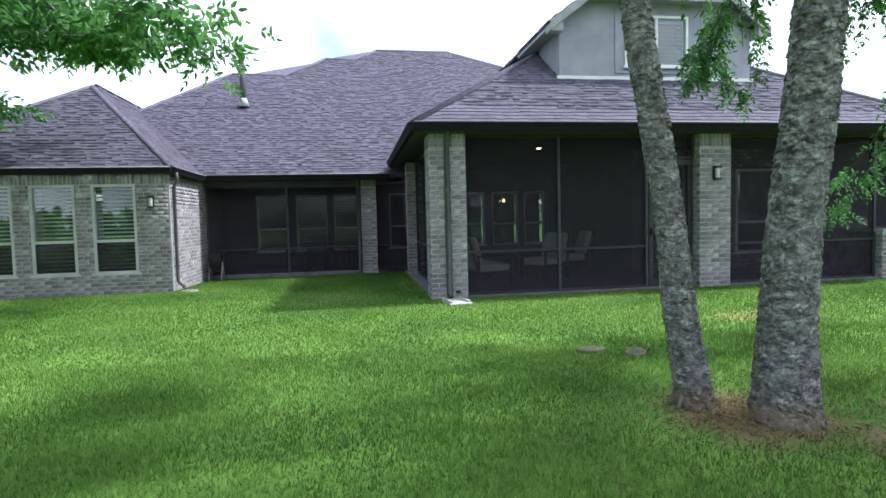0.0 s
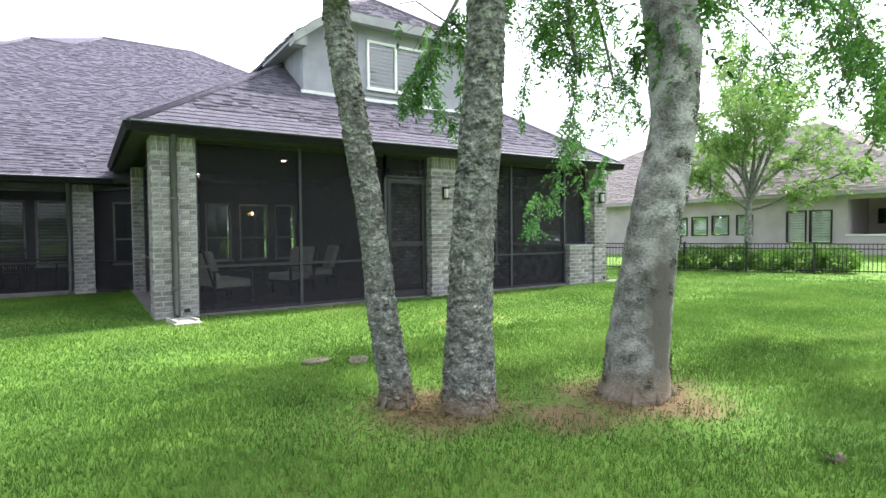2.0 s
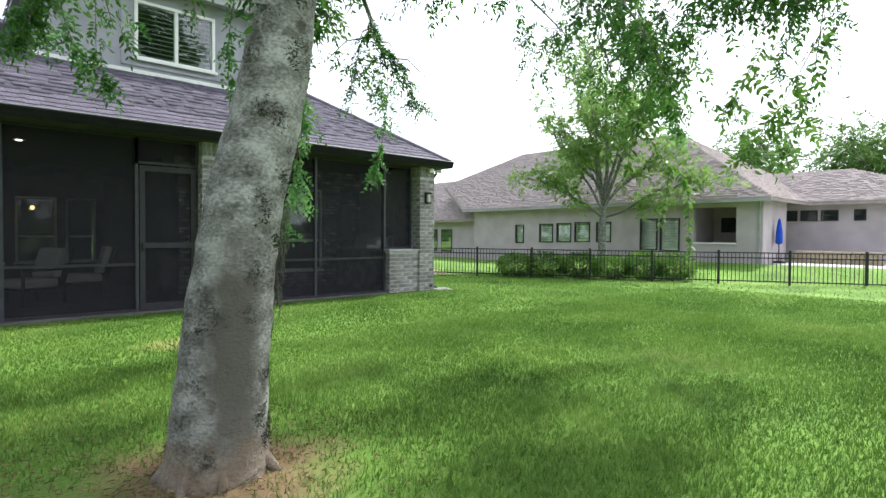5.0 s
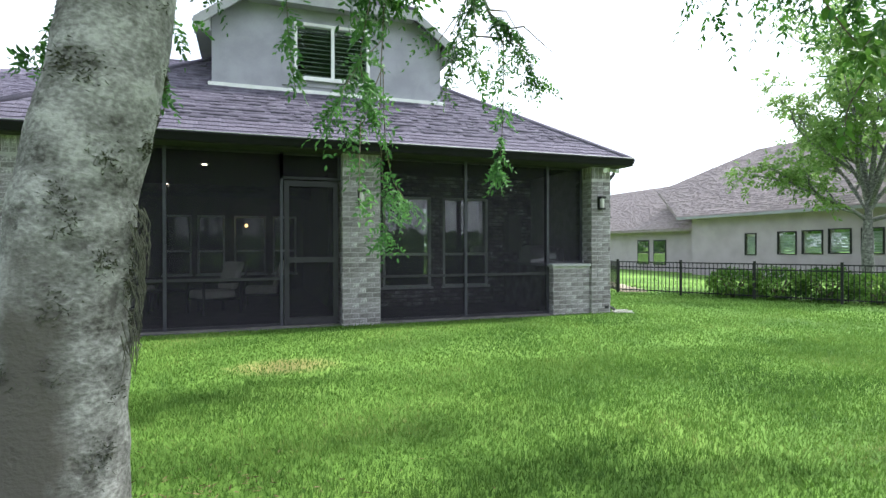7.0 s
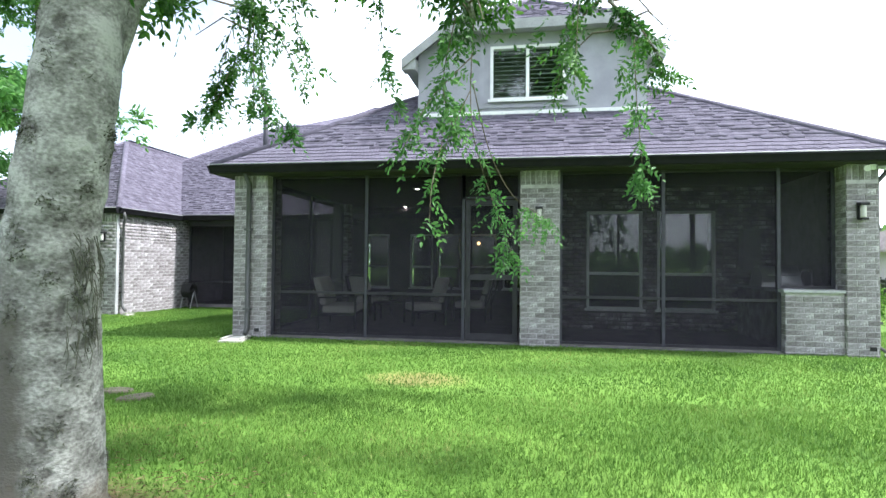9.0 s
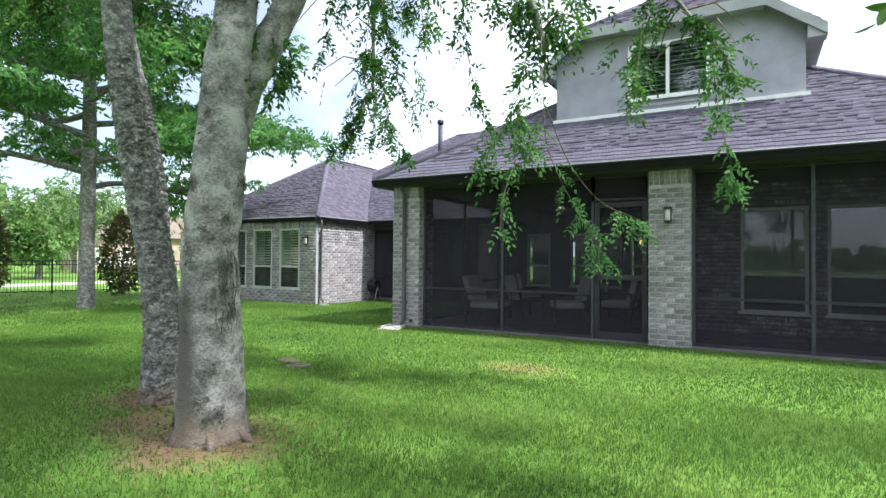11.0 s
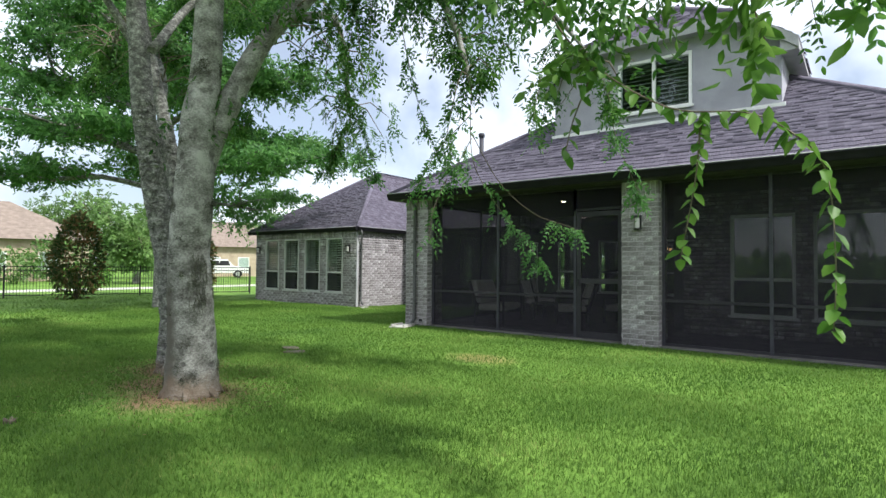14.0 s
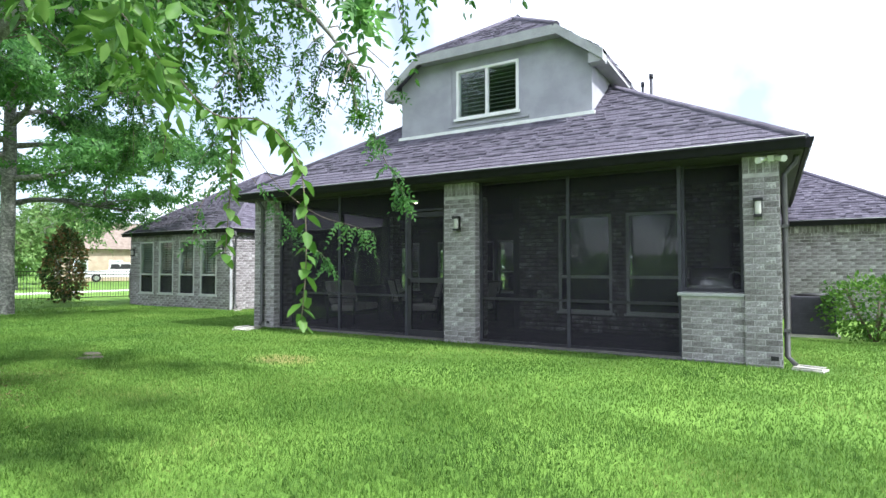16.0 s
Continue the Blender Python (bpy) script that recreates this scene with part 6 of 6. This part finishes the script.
bm = bmesh.new()
lathe(bm, [(.05, .68), (.12, .74), (.11, 1.15), (.06, 1.5), (.02, 1.63)], 0, 0)
part("canopy", bm, BLUE, ob)
bm = bmesh.new()
lathe(bm, [(.02, 0), (.02, .7)], 0, 0, 8)
part("pole", bm, BLACK, ob)
bm = bmesh.new()
lathe(bm, [(.2, 0), (.2, .05), (.05, .08)], 0, 0)
part("base", bm, BLACK, ob)
tagged(boxes("pavement", CONCRETE, None, (23.1, 27.2, -12, -2.98, .1, .375)), "pale concrete patio slab by the neighbour's house", "patio", kind="structure")
ob = thing("stone_planter", "low planter wall of tan stone", "planter", at=(25.4, -4.7, .376))
for r in range(3):
    for k in range(9):
        bm = bmesh.new()
        o = .14 if r % 2 else 0
        box(bm, -.15, .15, -1.3 + .29 * k + o, -1.03 + .29 * k + o, .001 + .15 * r, .142 + .15 * r)
        bevelled(bm, .02)
        part("stone", bm, TANWALL, ob)

# ---- the street side ----
tagged(boxes("pavement_street", CONCRETE, None, (-24, -21.8, -80, 80, -.2, .015)), "pale concrete path beyond the fence", "path", kind="structure")


def pickup(label, x, y, turn):
    ob = thing("pickup_truck", label, "truck", at=(0, 0, 0))
    bm = bmesh.new()
    prof = [(-2.8, .45), (-2.8, 1.05), (-1.0, 1.08), (-.95, 1.12), (-.75, 1.78), (.75, 1.82), (1.35, 1.15), (2.6, 1.02), (2.75, .9), (2.75, .45)]
    r1, r2 = [bm.verts.new((p, -.95, z)) for p, z in prof], [bm.verts.new((p, .95, z)) for p, z in prof]
    for k in range(len(prof)):
        bm.faces.new((r1[k], r1[(k + 1) % 10], r2[(k + 1) % 10], r2[k]))
    bm.faces.new(r1[::-1])
    bm.faces.new(r2)
    bmesh.ops.recalc_face_normals(bm, faces=list(bm.faces))
    bevelled(bm, .04)
    part("body", bm, CARPAINT, ob)
    for s in (-1, 1):
        for a, b in ((-.78, -.05), (.02, .85)):
            bm = bmesh.new()
            vs = [bm.verts.new(p) for p in ((a, s * .955, 1.2), (b + .18, s * .955, 1.2), (b, s * .955, 1.68), (a + .08, s * .955, 1.68))]
            vs2 = [bm.verts.new((v.co.x, s * .94, v.co.z)) for v in vs]
            bm.faces.new(vs)
            for k in range(4):
                bm.faces.new((vs[k], vs[(k + 1) % 4], vs2[(k + 1) % 4], vs2[k]))
            part("side_window", bm, CARGLASS, ob)
        for wx in (-1.85, 1.75):
            bm = bmesh.new()
            tube(bm, [(wx, s * .72, .38), (wx, s * .97, .38)], (.38, .38), 18)
            tyre = part("wheel", bm, BLACK, ob)
            bm = bmesh.new()
            tube(bm, [(wx, s * .96, .38), (wx, s * .985, .38)], (.23, .21), 12)
            part("rim", bm, METAL, tyre)
    boxes("bumper", METAL, ob, (2.72, 2.84, -.9, .9, .42, .62), bevel=.02)
    boxes("headlight", LAMPGLASS, ob, (2.68, 2.76, .62, .9, .72, .9), bevel=.01)
    boxes("headlight", LAMPGLASS, ob, (2.68, 2.76, -.9, -.62, .72, .9), bevel=.01)
    ob.matrix_basis = pose(x, y, 0, 0, 0, turn)


pickup("white pickup truck parked across the street", -43, 20.5, 62)


def far_house(label, x, y, w, d, h, turn, wallmat):
    ob = thing("house", label, "house", "far houses")
    boxes("wall", wallmat, ob, (-w / 2, w / 2, -d / 2, d / 2, -.2, h))
    e, k = .5, d / 2 + .5
    bm = bmesh.new()
    c = [(-w / 2 - e, -k, h), (w / 2 + e, -k, h), (w / 2 + e, k, h), (-w / 2 - e, k, h), (-w / 2 + k - e, 0, h + k * .6), (w / 2 - k + e, 0, h + k * .6)]
    v = [bm.verts.new(p) for p in c]
    for f in ((0, 1, 5, 4), (1, 2, 5), (2, 3, 4, 5), (3, 0, 4), (0, 3, 2, 1)):
        bm.faces.new([v[i] for i in f])
    part("roof", bm, FARROOF, ob)
    for i in range(int(w / 3)):
        xx = -w / 2 + 1.5 + 3 * i
        wd = boxes("window", WHITE, ob, (xx - .6, xx + .6, -d / 2 - .04, -d / 2 - .003, .8, 2.1))
        boxes("pane", GLASS, wd, (xx - .52, xx + .52, -d / 2 - .05, -d / 2 - .042, .88, 2.02))
    ob.matrix_basis = pose(x, y, 0, 0, 0, turn)


far_house("far tan house with a pale brown roof behind the magnolias", -44, 0, 16, 9, 3.0, 80, TANWALL)
far_house("far tan house down the street", -50, 26, 14, 9, 3.2, 70, TANWALL)
far_house("far tan house among trees", -40, -22, 14, 9, 3.0, 100, TANWALL)
k = 0
for x, y, h, s in ((-36, -9, 6, 3.2), (-30, 7, 5.5, 2.6), (-40, 14, 8, 4), (-33, 22, 7, 3.5), (-46, 8, 9, 4.5), (-28, -14, 6, 3), (-38, 30, 8, 4), (-55, -6, 10, 5)):
    k += 1
    crowned_tree("leafy green tree across the street", (x, y, 0), h, s, 8, FARLEAF, 1100, .16, .3, .28, 30 + k, group="street trees")
for x, y, h, s in ((48, 14, 9, 5), (54, 22, 10, 5.5), (46, -10, 11, 6), (52, -2, 12, 6), (48, -20, 12, 6), (42, -28, 10, 6), (60, 34, 9, 4), (56, 8, 12, 6)):
    k += 1
    crowned_tree("tall dark green tree behind the neighbour's house", (x, y, 0), h, s, 9, FARLEAF, 2200, .25, .3, .3, 30 + k, group="woodland trees")
for i, (x, y, w, h) in enumerate(((-33, -7.5, 2.2, 2.4), (-36, -3.5, 2.0, 3.0), (-34, .5, 2.4, 2.2), (-37, 4.5, 2.2, 3.2))):
    leaf_mound("shrub", "tall loose green shrub in front of the far houses", x, y, 0, w, w, h, 1100, .26, FARLEAF, group="street shrubs", seed=70 + i, ragged=.5, taper=.2)
leaf_mound("shrub", "rounded green shrub beside the street", -31, -2.5, 0, 1.6, 1.6, 1.6, 700, .2, SHRUB, group="street shrubs", seed=51)
leaf_mound("shrub", "rounded green shrub beside the street", -27, 3.0, 0, 1.3, 1.3, 1.3, 600, .2, SHRUB, group="street shrubs", seed=52)
far_wood = RNG.uniform(0, 1, (9000, 3))
ang = far_wood[:, 0] * 2 * np.pi
rad = 75 + far_wood[:, 1] * 25
hgt = np.array([6 + 3.5 * noise.noise(Vector((math.cos(q) * 6, math.sin(q) * 6, 0))) for q in ang]) * far_wood[:, 2] ** .7 * np.where(np.sin(ang) < -.35, .45, 1)
p = np.stack([np.cos(ang) * rad, np.sin(ang) * rad, hgt], 1)
v, f = leaf_quads(p, RNG.normal(size=p.shape), RNG.normal(size=p.shape), RNG.uniform(1.2, 2.6, len(p)), RNG.uniform(.8, 1.6, len(p)))
tagged(arrays("far_woods", v, f, FARLEAF, kind="stuff"), "distant band of green woods round the houses", "woods")


# ---- grass ----
def grass(name, count, x0, x1, y0, y1, high, wide, seed):
    g = np.random.default_rng(seed)
    x, y = g.uniform(x0, x1, count), g.uniform(y0, y1, count)
    keep = ~((x > .05) & (x < 10.27) & (y > .02)) & ~((x < -5.3) & (x > -11.1) & (y > WY)) & ~((x > -5.3) & (x < .3) & (y > 6.4)) & ~((x > 0) & (x < .3) & (y > .5))
    keep &= g.random(count) < np.clip((y + 15) / 4, 0, 1) * np.clip((x + 12) / 5, .15, 1)
    keep &= g.random(count) < np.clip((17.5 - x) / 7, .15, 1)       # fewer blades towards the neighbour, so paler ground brightens the far lawn
    for sx, sy, sr in ((1.36, -6.0, .75), (2.88, -6.72, .82), (2.1, -6.5, .35), (3.95, -2.8, .5)):
        d = np.hypot(x - sx, (y - sy) * 1.15) / sr
        bare = d < .3 + 1.25 * g.random(count) ** .7
        keep &= ~bare | (g.random(count) < (.5 if sx > 3.5 else .12))
    x, y = x[keep], y[keep]
    n = len(x)
    patch = .75 + .5 * (np.sin(x * 2.1 + np.sin(y * 1.7) * 2) * np.sin(y * 2.6 + x * .8) * .5 + .5)
    h = high * g.uniform(.5, 1.2, n) * patch
    a, t = g.uniform(0, 2 * np.pi, n), g.uniform(.15, 1.1, n)
    w = wide * g.uniform(.6, 1.3, n)
    z = rise(x, y)
    dx, dy = np.cos(a), np.sin(a)
    v = np.empty((n, 3, 3))
    v[:, 0] = np.stack([x - dy * w, y + dx * w, z], 1)
    v[:, 1] = np.stack([x + dy * w, y - dx * w, z], 1)
    v[:, 2] = np.stack([x + dx * h * t, y + dy * h * t, z + h], 1)
    return tagged(arrays(name, v.reshape(-1, 3), np.arange(n * 3).reshape(-1, 3), GRASSBLADE, kind="stuff"), "short mown green lawn grass blades", "grass")


grass("grass", 640000, -6, 16, -11, -3.5, .044, .004, 1)
grass("grass", 110000, -12, 17, -15, -11, .044, .007, 6)
grass("grass", 330000, -8, 17, -3.5, 3.5, .038, .0055, 2)
grass("grass", 60000, -5.3, 0, 3.4, 6.4, .05, .006, 3)
grass("grass", 90000, -18, -6, -9, 3.4, .05, .01, 4)
grass("grass", 70000, 13, 22, -9, 9, .045, .01, 5)

for make, args in LATER:
    make(*args)
